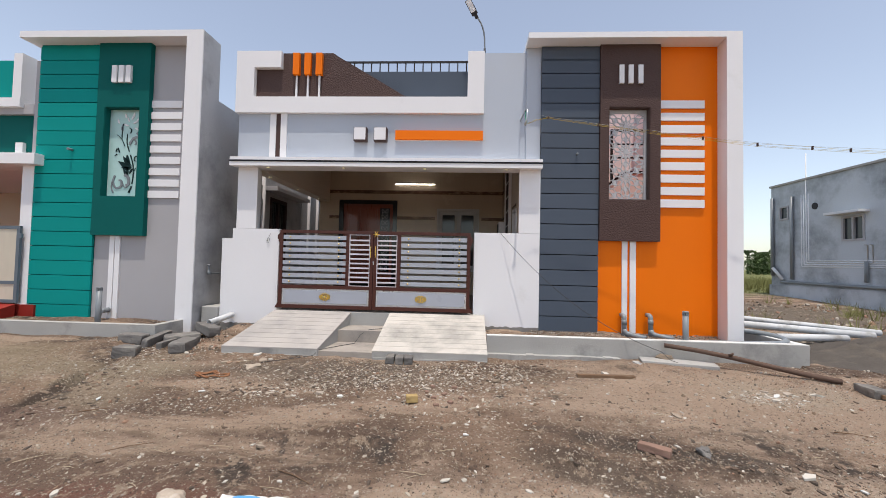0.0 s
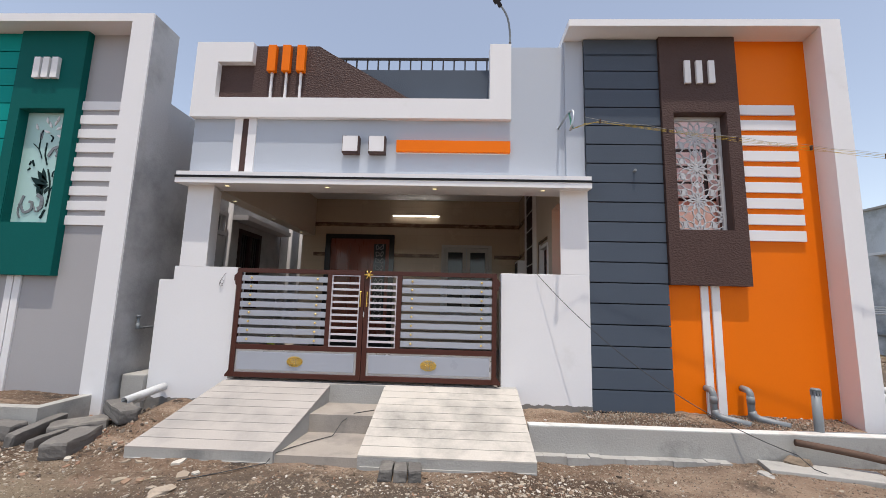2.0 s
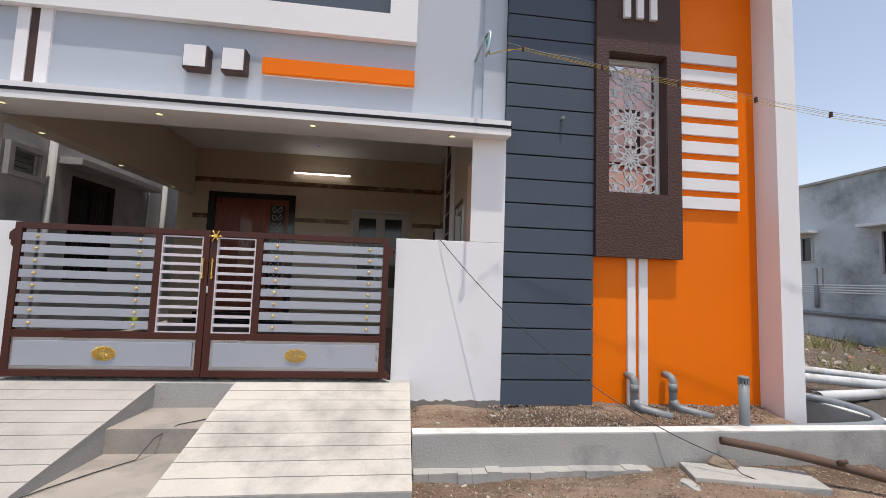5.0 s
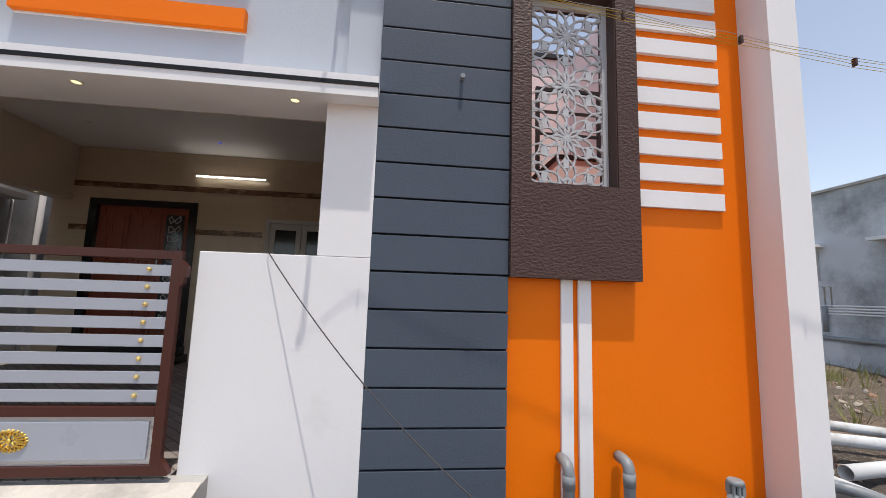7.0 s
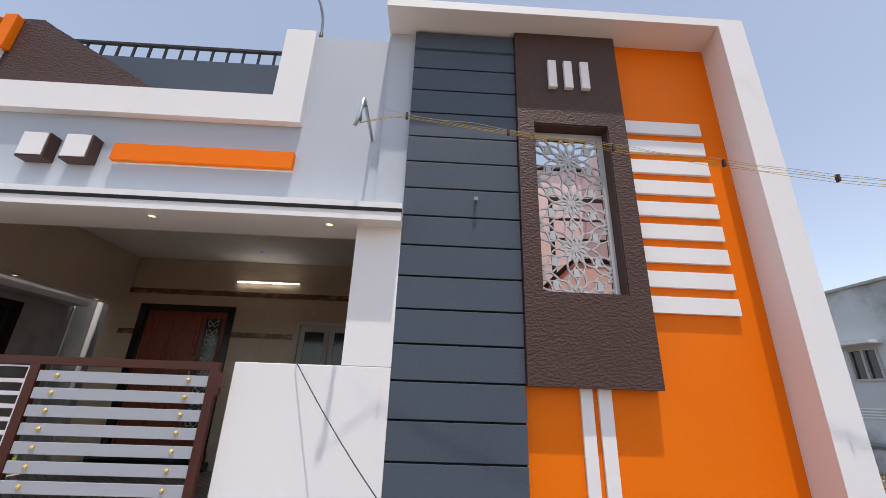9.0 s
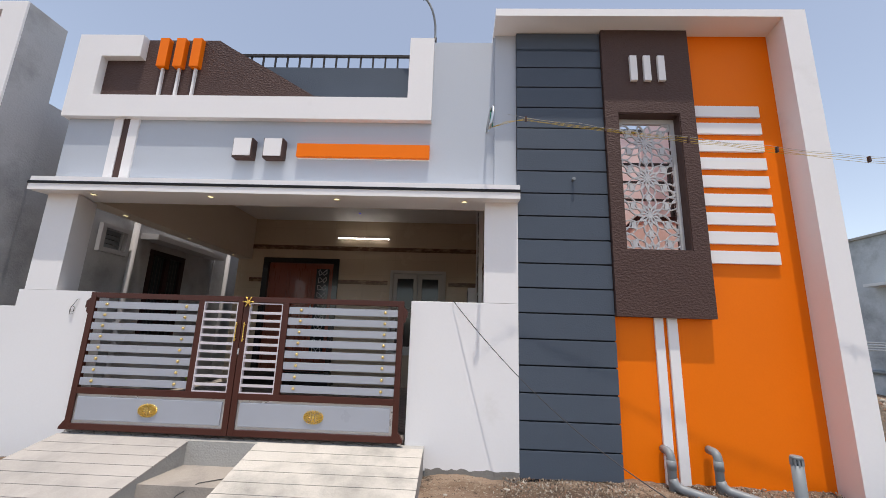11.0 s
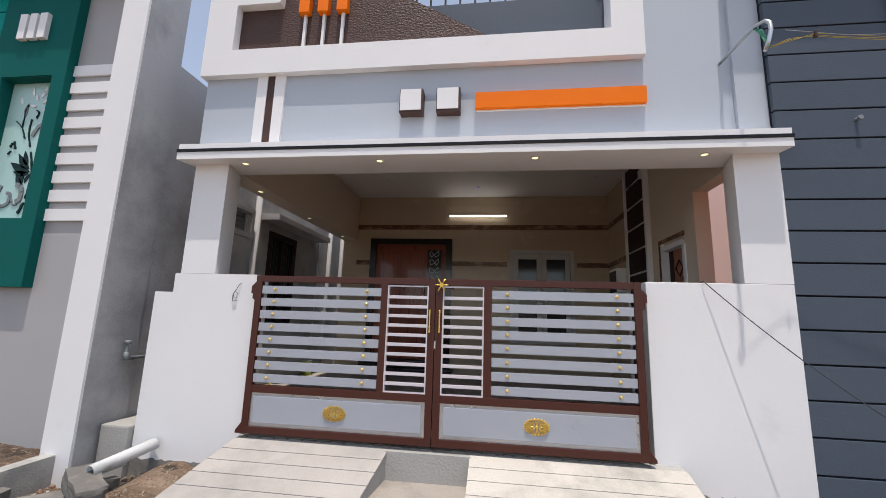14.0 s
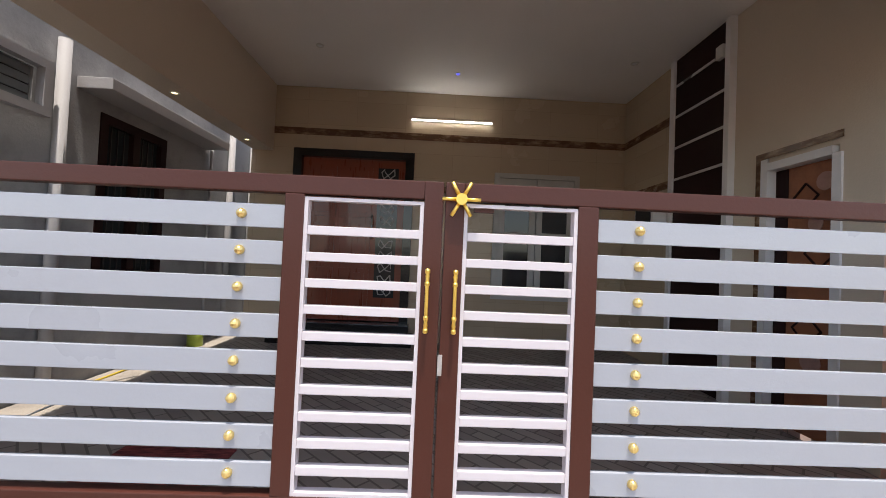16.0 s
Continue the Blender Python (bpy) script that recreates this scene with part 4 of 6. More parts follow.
    if side > 0:
        bm = disc((x0 + 0.042, y0 - 0.014, 1.574), 0.0155, 0.022)
        for k in range(6):
            a = math.pi / 3 * k
            tube([(x0 + 0.042 + 0.012 * math.cos(a), y0 - 0.014, 1.574 + 0.012 * math.sin(a)), (x0 + 0.042 + 0.052 * math.cos(a), y0 - 0.014, 1.574 + 0.052 * math.sin(a))], 0.0052, 8, bm=bm)
        part("spoked_knob", bm, gold, g, "six-spoked gold latch knob")
        part("latch_bolt", boxes((x0 + 0.08, x0 + 0.135, y0 + 0.02, y0 + 0.035, 1.545, 1.565)), gate_red, g)
        part("latch", boxes((x0 - 0.004, x0 + 0.008, y0 - 0.006, y0 + 0.002, 1.10, 1.155)), silver, g, "steel latch")
    return g


gate_leaf(-2.852, -1.376, -1.802, -1.750, -1)
gate_leaf(-1.370, 0.119, -1.005, -0.948, 1)


# ---- kerbs and beds before the houses ----
def kerb(x0, x1, y_front, top, back_to, rim, label):
    k = thing("kerb", ((x0 + x1) / 2, y_front, 0), label, "kerb", "house kerbs", "structure")
    rx = x1
    bm = boxes((x0, x1, y_front, y_front + 0.11, -0.15, top - 0.012), (rx - 0.11, rx, y_front + 0.11, back_to, -0.15, top - 0.012))
    part("kerb_body", bm, concrete, k)
    part("kerb_rim", boxes((x0, x1 - 0.002, y_front + 0.003, y_front + 0.108, top - 0.0119, top), bevel=0.004), rim, k, "plastered rim")
    part("kerb_rim", boxes((rx - 0.107, rx - 0.002, y_front + 0.110, back_to, top - 0.0119, top), bevel=0.004), rim, k, "plastered rim")
    return k


kerb(0.347, 4.46, 5.35, 0.212, 6.5, kerbtop, "grey concrete kerb with a pale rim before the villa")
kerb(-12.0, -4.25, 5.35, 0.20, 6.0, concrete, "grey concrete kerb before the green house")


bm = boxes(*[(0.36 + 0.1 * i, 0.459 + 0.1 * i, 5.262 + 0.03 * noise.noise((i * 0.7, 2, 0)), 5.349, -0.15, -0.018 + 0.014 * noise.noise((i * 0.9, 5, 0))) for i in range(17)])
single("mortar_ledge", bm, concrete, "rough low mortar ledge along the kerb's foot", "kerb", kind="structure")


def bed(name, x0, x1, y0, y1, h, amp, label):
    """A bed of loose soil."""
    xs, ys = np.arange(x0, x1 + 0.04, 0.05), np.arange(y0, y1 + 0.04, 0.05)
    vs = [(min(x, x1), min(y, y1), h + amp * noise.noise((x * 2.2, y * 2.2, 5)) + 0.4 * amp * noise.noise((x * 11, y * 11, 2)) + 0.035 * (min(y, y1) - y0) / (y1 - y0)) for y in ys for x in xs]
    w = len(xs)
    fs = [(j * w + i, j * w + i + 1, (j + 1) * w + i + 1, (j + 1) * w + i) for j in range(len(ys) - 1) for i in range(w - 1)]
    me = bpy.data.meshes.new(name)
    me.from_pydata(vs, [], fs)
    me.materials.append(soil)
    for p in me.polygons:
        p.use_smooth = True
    return tagged(new(name, me), label, "soil", kind="structure")


bed("soil_bed", 0.34, 3.80, 5.455, 6.20, 0.12, 0.05, "loose brown gravelly soil along the villa wall")
bed("soil_bed", -12.0, -4.35, 5.455, 6.25, 0.12, 0.03, "packed brown soil along the green house")

# ---- the green house next door ----
nb = thing("house", (-7.0, 8.0, 0.0), "single-storey house with teal planks and grey walls", "house")
part("block_frame", boxes((-7.19, -4.13, 5.91, 6.35, 4.63, 4.735), (-4.396, -4.13, 5.91, 6.35, -0.1, 4.63)), white, nb, "white projecting frame of the tall front block")
# thin grey sheet that paints shade over the white frame's passage side
part("frame_side_shade", boxes((-4.129, -4.124, 5.93, 6.352, -0.1, 4.73)), shadegrey, nb)
part("block_wall", pierced(-6.98, -4.396, -0.1, 4.63, 6.18, 6.34, [(-5.865, -5.275, 2.11, 3.57)]), nbgrey, nb, "warm grey wall")
part("block_backing", boxes((-7.06, -6.0, 6.165, 6.179, 0.08, 4.628)), teal_dark, nb)
clad_g = part("cladding", boxes((-7.06, -6.0, 6.146, 6.164, 4.60, 4.628)), teal, nb, "teal horizontal plank cladding")
plank_g = mesh_of("plank", boxes((-7.06, -6.0, 6.132, 6.1645, 0.006, 0.2305), bevel=0.003), teal)
for i in range(19):
    piece("plank", plank_g, clad_g, (0, 0, 0.11 + 0.2365 * i))
fb = part("feature_box", pierced(-5.998, -5.122, 1.482, 4.628, 6.09, 6.179, [(-5.865, -5.275, 2.11, 3.57)]), teal_dark, nb, "dark green feature box with a recessed window")
part("recess_lining", boxes((-5.866, -5.858, 6.10, 6.33, 2.11, 3.57), (-5.282, -5.274, 6.10, 6.33, 2.11, 3.57), (-5.858, -5.282, 6.10, 6.33, 3.562, 3.571), (-5.858, -5.282, 6.10, 6.33, 2.109, 2.118)), teal_dark, fb)
for x0, x1 in ((-5.735, -5.652), (-5.618, -5.535), (-5.50, -5.415)):
    part("ornament_bar", boxes((x0, x1, 6.045, 6.0895, 3.96, 4.24), bevel=0.004), white, fb, "white upright bar")
for i in range(9):
    z = 3.70 - 0.185 * i
    part("wall_slat", boxes((-5.121, -4.605, 6.154, 6.179, z - 0.115, z), bevel=0.003), white, nb, "white horizontal slat")
for x0, x1 in ((-5.725, -5.643), (-5.63, -5.548)):
    part("wall_stripe", boxes((x0, x1, 6.155, 6.179, 0.12, 1.481), bevel=0.003), white, nb, "white vertical stripe")
gw = part("window_panel", boxes((-5.857, -5.283, 6.20, 6.215, 2.119, 3.561)), frost, nb, "frosted pale window panel with a leaf pattern")


def leaf_shape(bm, x, z, a, size, y0, y1):
    pts = []
    for i in range(9):
        t = i / 8
        pts.append((t, 0.24 * math.sin(math.pi * t ** 0.8)))
    for i in range(7, 0, -1):
        t = i / 8
        pts.append((t, -0.08 * math.sin(math.pi * t)))
    q = [(x + size * (u * math.cos(a) - v * math.sin(a)), z + size * (u * math.sin(a) + v * math.cos(a))) for u, v in pts]
    f = [bm.verts.new((px, y0, pz)) for px, pz in q]
    b = [bm.verts.new((px, y1, pz)) for px, pz in q]
    bm.faces.new(f)
    for i in range(len(f)):
        bm.faces.new((f[i], b[i], b[(i + 1) % len(f)], f[(i + 1) % len(f)]))


def spot(u, v):
    return (-5.857 + 0.574 * u, 2.119 + 1.442 * v)


def strokes(name, material, label, *runs):
    """Curved cut-outs in the panel, each a part of its own."""
    for w, run in runs:
        bm = bmesh.new()
        pts = [spot(*p) for p in run]
        fine = []
        for i in range(len(pts) - 1):
            p0, p1, p2, p3 = pts[max(0, i - 1)], pts[i], pts[i + 1], pts[min(len(pts) - 1, i + 2)]
            for s in range(4):
                t = s / 4
                fine.append(tuple(0.5 * (2 * p1[q] + (p2[q] - p0[q]) * t + (2 * p0[q] - 5 * p1[q] + 4 * p2[q] - p3[q]) * t * t + (3 * p1[q] - p0[q] - 3 * p2[q] + p3[q]) * t ** 3) for q in (0, 1)))
        ribbon(bm, fine + [pts[-1]], w, 6.193, 6.1995)
        part(name, bm, material, gw, label)


def single_leaf(name, material, label, u, v, a, size, y0=6.193):
    bm = bmesh.new()
    leaf_shape(bm, *spot(u, v), a, size, y0, 6.1995)
    part(name, bm, material, gw, label)


strokes("stem_cutout", teal_deep, "dark stem cut-out", (0.022, ((0.66, 0.05), (0.73, 0.12))), (0.015, ((0.74, 0.15), (0.77, 0.26), (0.74, 0.38), (0.66, 0.48))), (0.013, ((0.62, 0.52), (0.54, 0.62), (0.54, 0.72))), (0.008, ((0.48, 0.58), (0.38, 0.66), (0.24, 0.71))), (0.010, ((0.38, 0.66), (0.38, 0.78), (0.42, 0.84))), (0.012, ((0.90, 0.47), (0.80, 0.46), (0.78, 0.42), (0.84, 0.41))),
             (0.010, ((0.76, 0.28), (0.83, 0.33))), (0.016, ((0.22, 0.52), (0.25, 0.55))), (0.018, ((0.33, 0.51), (0.28, 0.56))), (0.012, ((0.20, 0.47), (0.25, 0.49))), (0.014, ((0.60, 0.79), (0.66, 0.77), (0.63, 0.73))))
for u, v, a, size in ((0.72, 0.34, 2.75, 0.26), (0.70, 0.36, 2.35, 0.22), (0.66, 0.38, 1.95, 0.17), (0.70, 0.33, 3.05, 0.18), (0.66, 0.22, 2.2, 0.19), (0.62, 0.25, 1.7, 0.14), (0.66, 0.26, 1.1, 0.11)):
    single_leaf("leaf_cutout", teal_deep, "dark leaf cut-out", u, v, a, size)
strokes("scroll_cutout", pvc_grey, "grey scroll cut-out", (0.030, ((0.22, 0.24), (0.18, 0.17), (0.27, 0.10), (0.42, 0.12), (0.43, 0.18), (0.36, 0.19))), (0.018, ((0.15, 0.17), (0.14, 0.10), (0.20, 0.05))), (0.045, ((0.52, 0.25), (0.63, 0.22), (0.64, 0.15), (0.58, 0.13))), (0.016, ((0.47, 0.15), (0.52, 0.11), (0.60, 0.11))),
             (0.036, ((0.62, 0.60), (0.72, 0.67), (0.88, 0.68), (0.95, 0.61), (0.90, 0.57))), (0.022, ((0.76, 0.66), (0.82, 0.62), (0.78, 0.60))), (0.020, ((0.82, 0.72), (0.88, 0.75), (0.84, 0.71))))
single_leaf("leaf_cutout", pvc_grey, "grey leaf cut-out", 0.40, 0.75, 1.6, 0.13)
for k, (u, v, a) in enumerate(((0.70, 0.84, 0.4), (0.66, 0.88, 1.2), (0.60, 0.86, 2.0), (0.58, 0.82, 2.9), (0.74, 0.79, 5.8), (0.80, 0.86, 0.9), (0.84, 0.80, 0.1), (0.30, 0.84, 2.0), (0.86, 0.75, 5.4), (0.50, 0.90, 1.8), (0.72, 0.91, 1.5), (0.86, 0.90, 0.7))):
    single_leaf("petal", white, "pale raised petal", u, v, a, 0.09, 6.190)

part("stub_pipe", tube([(-6.42, 6.13, 2.87), (-6.42, 6.05, 2.87)], 0.02), pvc_grey, nb)
# part of the same house beyond the planks
part("side_column", boxes((-7.26, -7.061, 6.13, 6.4, -0.1, 2.60)), white, nb)
part("canopy", boxes((-14.0, -6.90, 5.98, 6.45, 2.60, 2.78), bevel=0.006), white, nb)
part("upper_wall", boxes((-7.22, -7.061, 6.22, 6.45, 2.78, 4.40), (-14.0, -7.22, 6.22, 6.45, 3.50, 3.66)), nbgrey, nb)
part("upper_recess", boxes((-14.0, -7.22, 6.30, 6.45, 2.78, 3.50)), teal_dark, nb)
part("wall_bar", boxes((-7.55, -7.42, 6.24, 6.30, 2.78, 3.02), bevel=0.004), white, nb)
part("parapet", boxes((-14.0, -7.41, 6.15, 6.40, 3.60, 3.75), (-7.55, -7.40, 6.15, 6.40, 3.75, 4.50)), white, nb)
part("parapet_panel", boxes((-14.0, -7.55, 6.24, 6.38, 3.75, 4.42)), teal, nb)
part("porch_back_wall", boxes((-14.0, -6.9, 9.0, 9.1, 0.3, 2.8), (-7.0, -6.9, 6.4, 9.0, 0.3, 2.8), (-14.1, -14.0, 6.2, 9.1, -0.1, 2.8)), cream, nb)
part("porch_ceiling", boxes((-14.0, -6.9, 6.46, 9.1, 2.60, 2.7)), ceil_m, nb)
part("porch_floor", boxes((-14.0, -6.9, 6.1, 9.0, -0.1, 0.33)), red_floor, nb)
gl = thing("gate_leaf", (-8.1, 6.08, 0.4), "slate-grey gate leaf with cream board panels", "gate")
part("frame", boxes((-7.205, -7.15, 6.05, 6.09, 0.36, 1.60), (-13.9, -7.205, 6.05, 6.09, 1.55, 1.60), (-13.9, -7.205, 6.05, 6.09, 0.36, 0.41), (-13.9, -7.205, 6.05, 6.09, 0.66, 0.71), (-7.62, -7.57, 6.05, 6.09, 0.71, 1.55)), gate_slate, gl)
part("board", boxes((-7.57, -7.206, 6.06, 6.08, 0.711, 1.549)), gate_wood, gl, "cream board")
part("board", boxes((-13.9, -7.206, 6.06, 6.08, 0.411, 0.659)), gate_wood, gl, "cream board")
part("hinge", boxes((-7.15, -7.12, 6.05, 6.08, 1.40, 1.48)), gate_slate, gl)
rr = prism([(0, -0.1), (0, 0.34), (-1.1, 0.05), (-1.1, -0.1)], -13.0, -7.16)
for q in rr.verts:
    q.co.x, q.co.y = q.co.y, 6.05 + q.co.x
bmesh.ops.recalc_face_normals(rr, faces=rr.faces[:])
single("ramp", rr, red_floor, "red oxide cement ramp before the next gate", "ramp", kind="structure")

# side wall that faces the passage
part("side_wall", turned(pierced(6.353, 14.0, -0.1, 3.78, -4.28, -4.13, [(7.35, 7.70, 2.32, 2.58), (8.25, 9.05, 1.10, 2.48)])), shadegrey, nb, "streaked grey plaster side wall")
part("roof", boxes((-14.0, -4.261, 6.5, 14.0, 3.3, 3.4)), concrete, nb)
part("rear_wall", boxes((-14.0, -4.261, 13.9, 14.0, 0, 3.3)), nbgrey, nb)
vent = part("vent_frame", boxes((-4.109, -4.05, 7.29, 7.35, 2.26, 2.64), (-4.109, -4.05, 7.70, 7.76, 2.26, 2.64), (-4.109, -4.05, 7.35, 7.70, 2.58, 2.64), (-4.109, -4.05, 7.35, 7.70, 2.26, 2.32)), nbgrey, nb, "pale plaster vent frame")
for i in range(4):
    part("louvre", boxes((-4.16, -4.152, 7.351, 7.699, 2.335 + 0.063 * i, 2.390 + 0.063 * i)), pvc_grey, vent, "dark grey louvre")
part("vent_back", boxes((-4.25, -4.24, 7.351, 7.699, 2.321, 2.579)), dark_iron, vent)
part("window_shade", boxes((-4.129, -3.86, 8.02, 9.75, 2.58, 2.67), bevel=0.006), nbgrey, nb, "plain plaster window shade slab")
sw = part("side_window", boxes((-4.20, -4.12, 8.251, 8.33, 1.101, 2.479), (-4.20, -4.12, 8.97, 9.049, 1.101, 2.479), (-4.20, -4.12, 8.33, 8.97, 2.40, 2.479), (-4.20, -4.12, 8.33, 8.97, 1.101, 1.18), (-4.20, -4.12, 8.61, 8.69, 1.18, 2.40)), maroon, nb, "dark wooden window with barred panes")
for y0, y1 in ((8.33, 8.61), (8.69, 8.97)):
    part("pane", boxes((-4.17, -4.165, y0, y1, 1.18, 2.40)), glass_m, sw)
    for k in range(3):
        part("grille", boxes((-4.158, -4.15, y0 + 0.07 * (k + 1) - 0.005, y0 + 0.07 * (k + 1) + 0.005, 1.18, 2.40)), dark_iron, sw)
for y, r, z0, z1 in ((7.86, 0.040, 0.1, 2.86), (9.78, 0.016, 0.3, 2.62), (10.25, 0.040, 0.1, 3.0), (10.85, 0.040, 0.1, 3.1)):
    dp = part("drain_pipe", tube([(-4.08, y, z0), (-4.08, y, z1)], r, 14), nbgrey, nb, "grey-white drain pipe")
    part("clamp", boxes((-4.13, -4.08 + r + 0.006, y - r - 0.008, y + r + 0.008, 1.35, 1.375)), nbgrey, dp)

tp = thing("water_tap", (-4.10, 6.2, 0.9), "grey plastic tap and pipe on the side wall", "tap")
part("pipe", tube([(-4.07, 6.60, 0.90), (-4.07, 6.22, 0.90), (-4.07, 6.20, 0.91), (-4.07, 6.195, 0.93), (-4.07, 6.195, 1.02)], 0.014), pvc_grey, tp)
part("elbow", tube([(-4.07, 6.26, 0.90), (-4.07, 6.195, 0.90), (-4.07, 6.195, 0.95)], 0.021), pvc_grey, tp)
part("cap", tube([(-4.07, 6.195, 1.02), (-4.07, 6.195, 1.05)], 0.024), pvc_grey, tp)
part("wall_clip", boxes((-4.105, -4.05, 6.55, 6.57, 0.88, 0.92)), pvc_grey, tp)

bm = boxes((-4.095, -3.83, 6.08, 6.60, -0.05, 0.39), bevel=0.015)
for q in bm.verts:
    q.co += Vector((noise.noise(q.co * 7), noise.noise(q.co * 7 + Vector((9, 0, 0))), noise.noise(q.co * 7 + Vector((0, 9, 0))))) * 0.012
single("concrete_block", bm, concrete, "rough concrete block in the passage between houses", "block")

# ---- lamps of the porch ----
def downlight(x, y, z, lit):
    d = thing("downlight", (x, y, z), "small round recessed downlight, lit warm" if lit else "small round recessed downlight, switched off", "ceiling light", "porch downlights")
    bm = bmesh.new()
    for r0, r1, z0, z1 in ((0.025, 0.038, z - 0.006, z - 0.0005),):
        rings = [[bm.verts.new((x + r * math.cos(2 * math.pi * k / 20), y + r * math.sin(2 * math.pi * k / 20), h)) for k in range(20)] for r, h in ((r0, z1), (r0, z0), (r1, z0), (r1, z1))]
        for a, b in zip(rings, rings[1:]):
            for k in range(20):
                bm.faces.new((a[k], a[(k + 1) % 20], b[(k + 1) % 20], b[k]))
    part("rim", bm, plastic_w, d)
    part("lens", disc((x, y, z - 0.002), 0.024, 0.003, "z"), glow_warm if lit else lamp_face, d)
    return d


for x, y in ((-3.12, 6.12), (-1.90, 6.12), (-0.615, 6.12), (0.65, 6.12), (-3.52, 7.0), (-3.52, 8.2), (-3.52, 9.45), (-2.60, 8.9), (0.55, 8.9)):
    downlight(x, y, 2.618 if y < 6.2 else 2.65 if x < -3.5 else 3.465, y < 6.2 or x < -3.5)
bl = thing("indicator_light", (-1.2, 9.0, 3.46), "tiny blue ceiling light", "ceiling light")
part("rim", disc((-1.206, 9.33, 3.461), 0.03, 0.008, "z"), plastic_w, bl)
part("lens", disc((-1.206, 9.33, 3.455), 0.017, 0.005, "z"), glow_blue, bl)
tl = thing("tube_light", (-1.23, 9.87, 3.10), "slim white tube light on the tiled wall, lit", "wall light")
part("housing", boxes((-1.735, -0.725, 9.855, 9.889, 3.098, 3.125), bevel=0.003), plastic_w, tl)
part("tube", boxes((-1.72, -0.74, 9.842, 9.8545, 3.096, 3.114), bevel=0.004), glow_cool, tl)

# ---- street lamp on the parapet ----
sl = thing("street_lamp", (0.279, 6.28, 4.5), "grey arm street lamp with a flat white head, unlit", "street lamp")
arm = [(0.283, 6.28, 4.30), (0.284, 6.27, 4.60), (0.280, 6.26, 4.75), (0.266, 6.24, 4.84), (0.243, 6.22, 4.92), (0.212, 6.21, 4.985), (0.178, 6.20, 5.035), (0.145, 6.20, 5.07)]
part("arm", tube(arm, 0.013, 10), pvc_grey, sl)
part("base_collar", tube([(0.284, 6.275, 4.50), (0.284, 6.268, 4.60)], 0.017, 10), dark_iron, sl)
ax = Vector((-0.52, -0.28, 0.80)).normalized()
nrm = Vector((-0.25, -0.93, -0.28))
nrm = (nrm - ax * nrm.dot(ax)).normalized()
sd = ax.cross(nrm)
m_head = Matrix((sd, ax, nrm)).transposed().to_4x4()
m_head.translation = Vector((0.150, 6.20, 5.06))
bm = boxes((-0.05, 0.05, 0.05, 0.30, -0.016, 0.016), bevel=0.014)
bm.transform(m_head)
part("head", bm, dark_iron, sl, "dark lamp head")
bm = boxes((-0.041, 0.041, 0.10, 0.29, 0.014, 0.021), bevel=0.006)
bm.transform(m_head)
part("lens", bm, lamp_face, sl, "white lens plate")
bm = boxes((-0.026, 0.026, -0.01, 0.07, -0.02, 0.02), bevel=0.01)
bm.transform(m_head)
part("neck", bm, dark_iron, sl)

# ---- wires ----
hook = thing("wire_bracket", (0.80, 6.22, 3.2), "bent steel pipe bracket that holds the service wires", "bracket")
part("pipe", tube([(0.87, 6.23, 3.43), (0.872, 6.05, 3.43), (0.874, 5.86, 3.425), (0.878, 5.76, 3.415), (0.884, 5.69, 3.39), (0.888, 5.655, 3.35), (0.884, 5.645, 3.29), (0.868, 5.655, 3.21), (0.850, 5.67, 3.15)], 0.013, 12), steel, hook)
part("wall_plate", disc((0.87, 6.222, 3.43), 0.022, 0.010), steel, hook)
bm = bmesh.new()
for k in range(4):
    tube([(0.872 + 0.006 * k, 5.80, 3.42), (0.866, 5.73 - 0.01 * k, 3.33), (0.862 + 0.008 * k, 5.68, 3.22), (0.885, 5.665, 3.172)], 0.003, 6, bm=bm)
part("tie", bm, wire_green, hook, "green twisted tie wire")


def sag(a, b, drop, k=24, wob=0.0, seed=0):
    a, b = Vector(a), Vector(b)
    out = []
    for i in range(k + 1):
        t = i / k
        p = a.lerp(b, t)
        p.z -= 4 * drop * t * (1 - t)
        p += Vector((0, noise.noise((t * 9, seed, 0)), noise.noise((t * 9, seed, 4)))) * wob
        out.append(p)
    return out


ws = thing("service_wires", (2.5, 5.55, 3.0), "bundle of yellow and grey overhead wires with clips", "wire")
A, B, C = Vector((1.185, 5.70, 3.278)), Vector((3.966, 5.545, 2.862)), Vector((12.3, 5.0, 2.62))
for k, (dz, mt) in enumerate(((0.024, wire_grey), (0.008, wire_yellow), (-0.012, wire_yellow), (-0.030, wire_yellow))):
    up = Vector((0, 0.01 * (k - 1), dz))
    lead = [Vector((1.02, 5.72, 3.335))] if k == 0 else [Vector((0.868, 5.665, 3.165)), Vector((1.02, 5.685, 3.215 + 0.01 * k))]
    pts = lead + sag(A + up * 0.4, B + up * 0.8, 0.015, 30, 0.012, k) + sag(B + up * 0.8, C + up, 0.12, 40, 0.012, k)[1:]
    part("strand", tube(pts, 0.0016, 6), mt, ws)
for x in (1.186, 1.88, 2.57, 3.27, 3.966, 4.64, 5.1, 5.8, 6.5):
    t = (x - A.x) / (B.x - A.x)
    p = A.lerp(B, t) if t <= 1 else B.lerp(C, (x - B.x) / (C.x - B.x))
    tt = t if t <= 1 else (x - B.x) / (C.x - B.x)
    p.z -= 4 * (0.015 if t <= 1 else 0.12) * tt * (1 - tt)
    part("clip", boxes((p.x - 0.008, p.x + 0.008, p.y - 0.012, p.y + 0.012, p.z - 0.026, p.z + 0.022), bevel=0.003), brown_flat, ws)

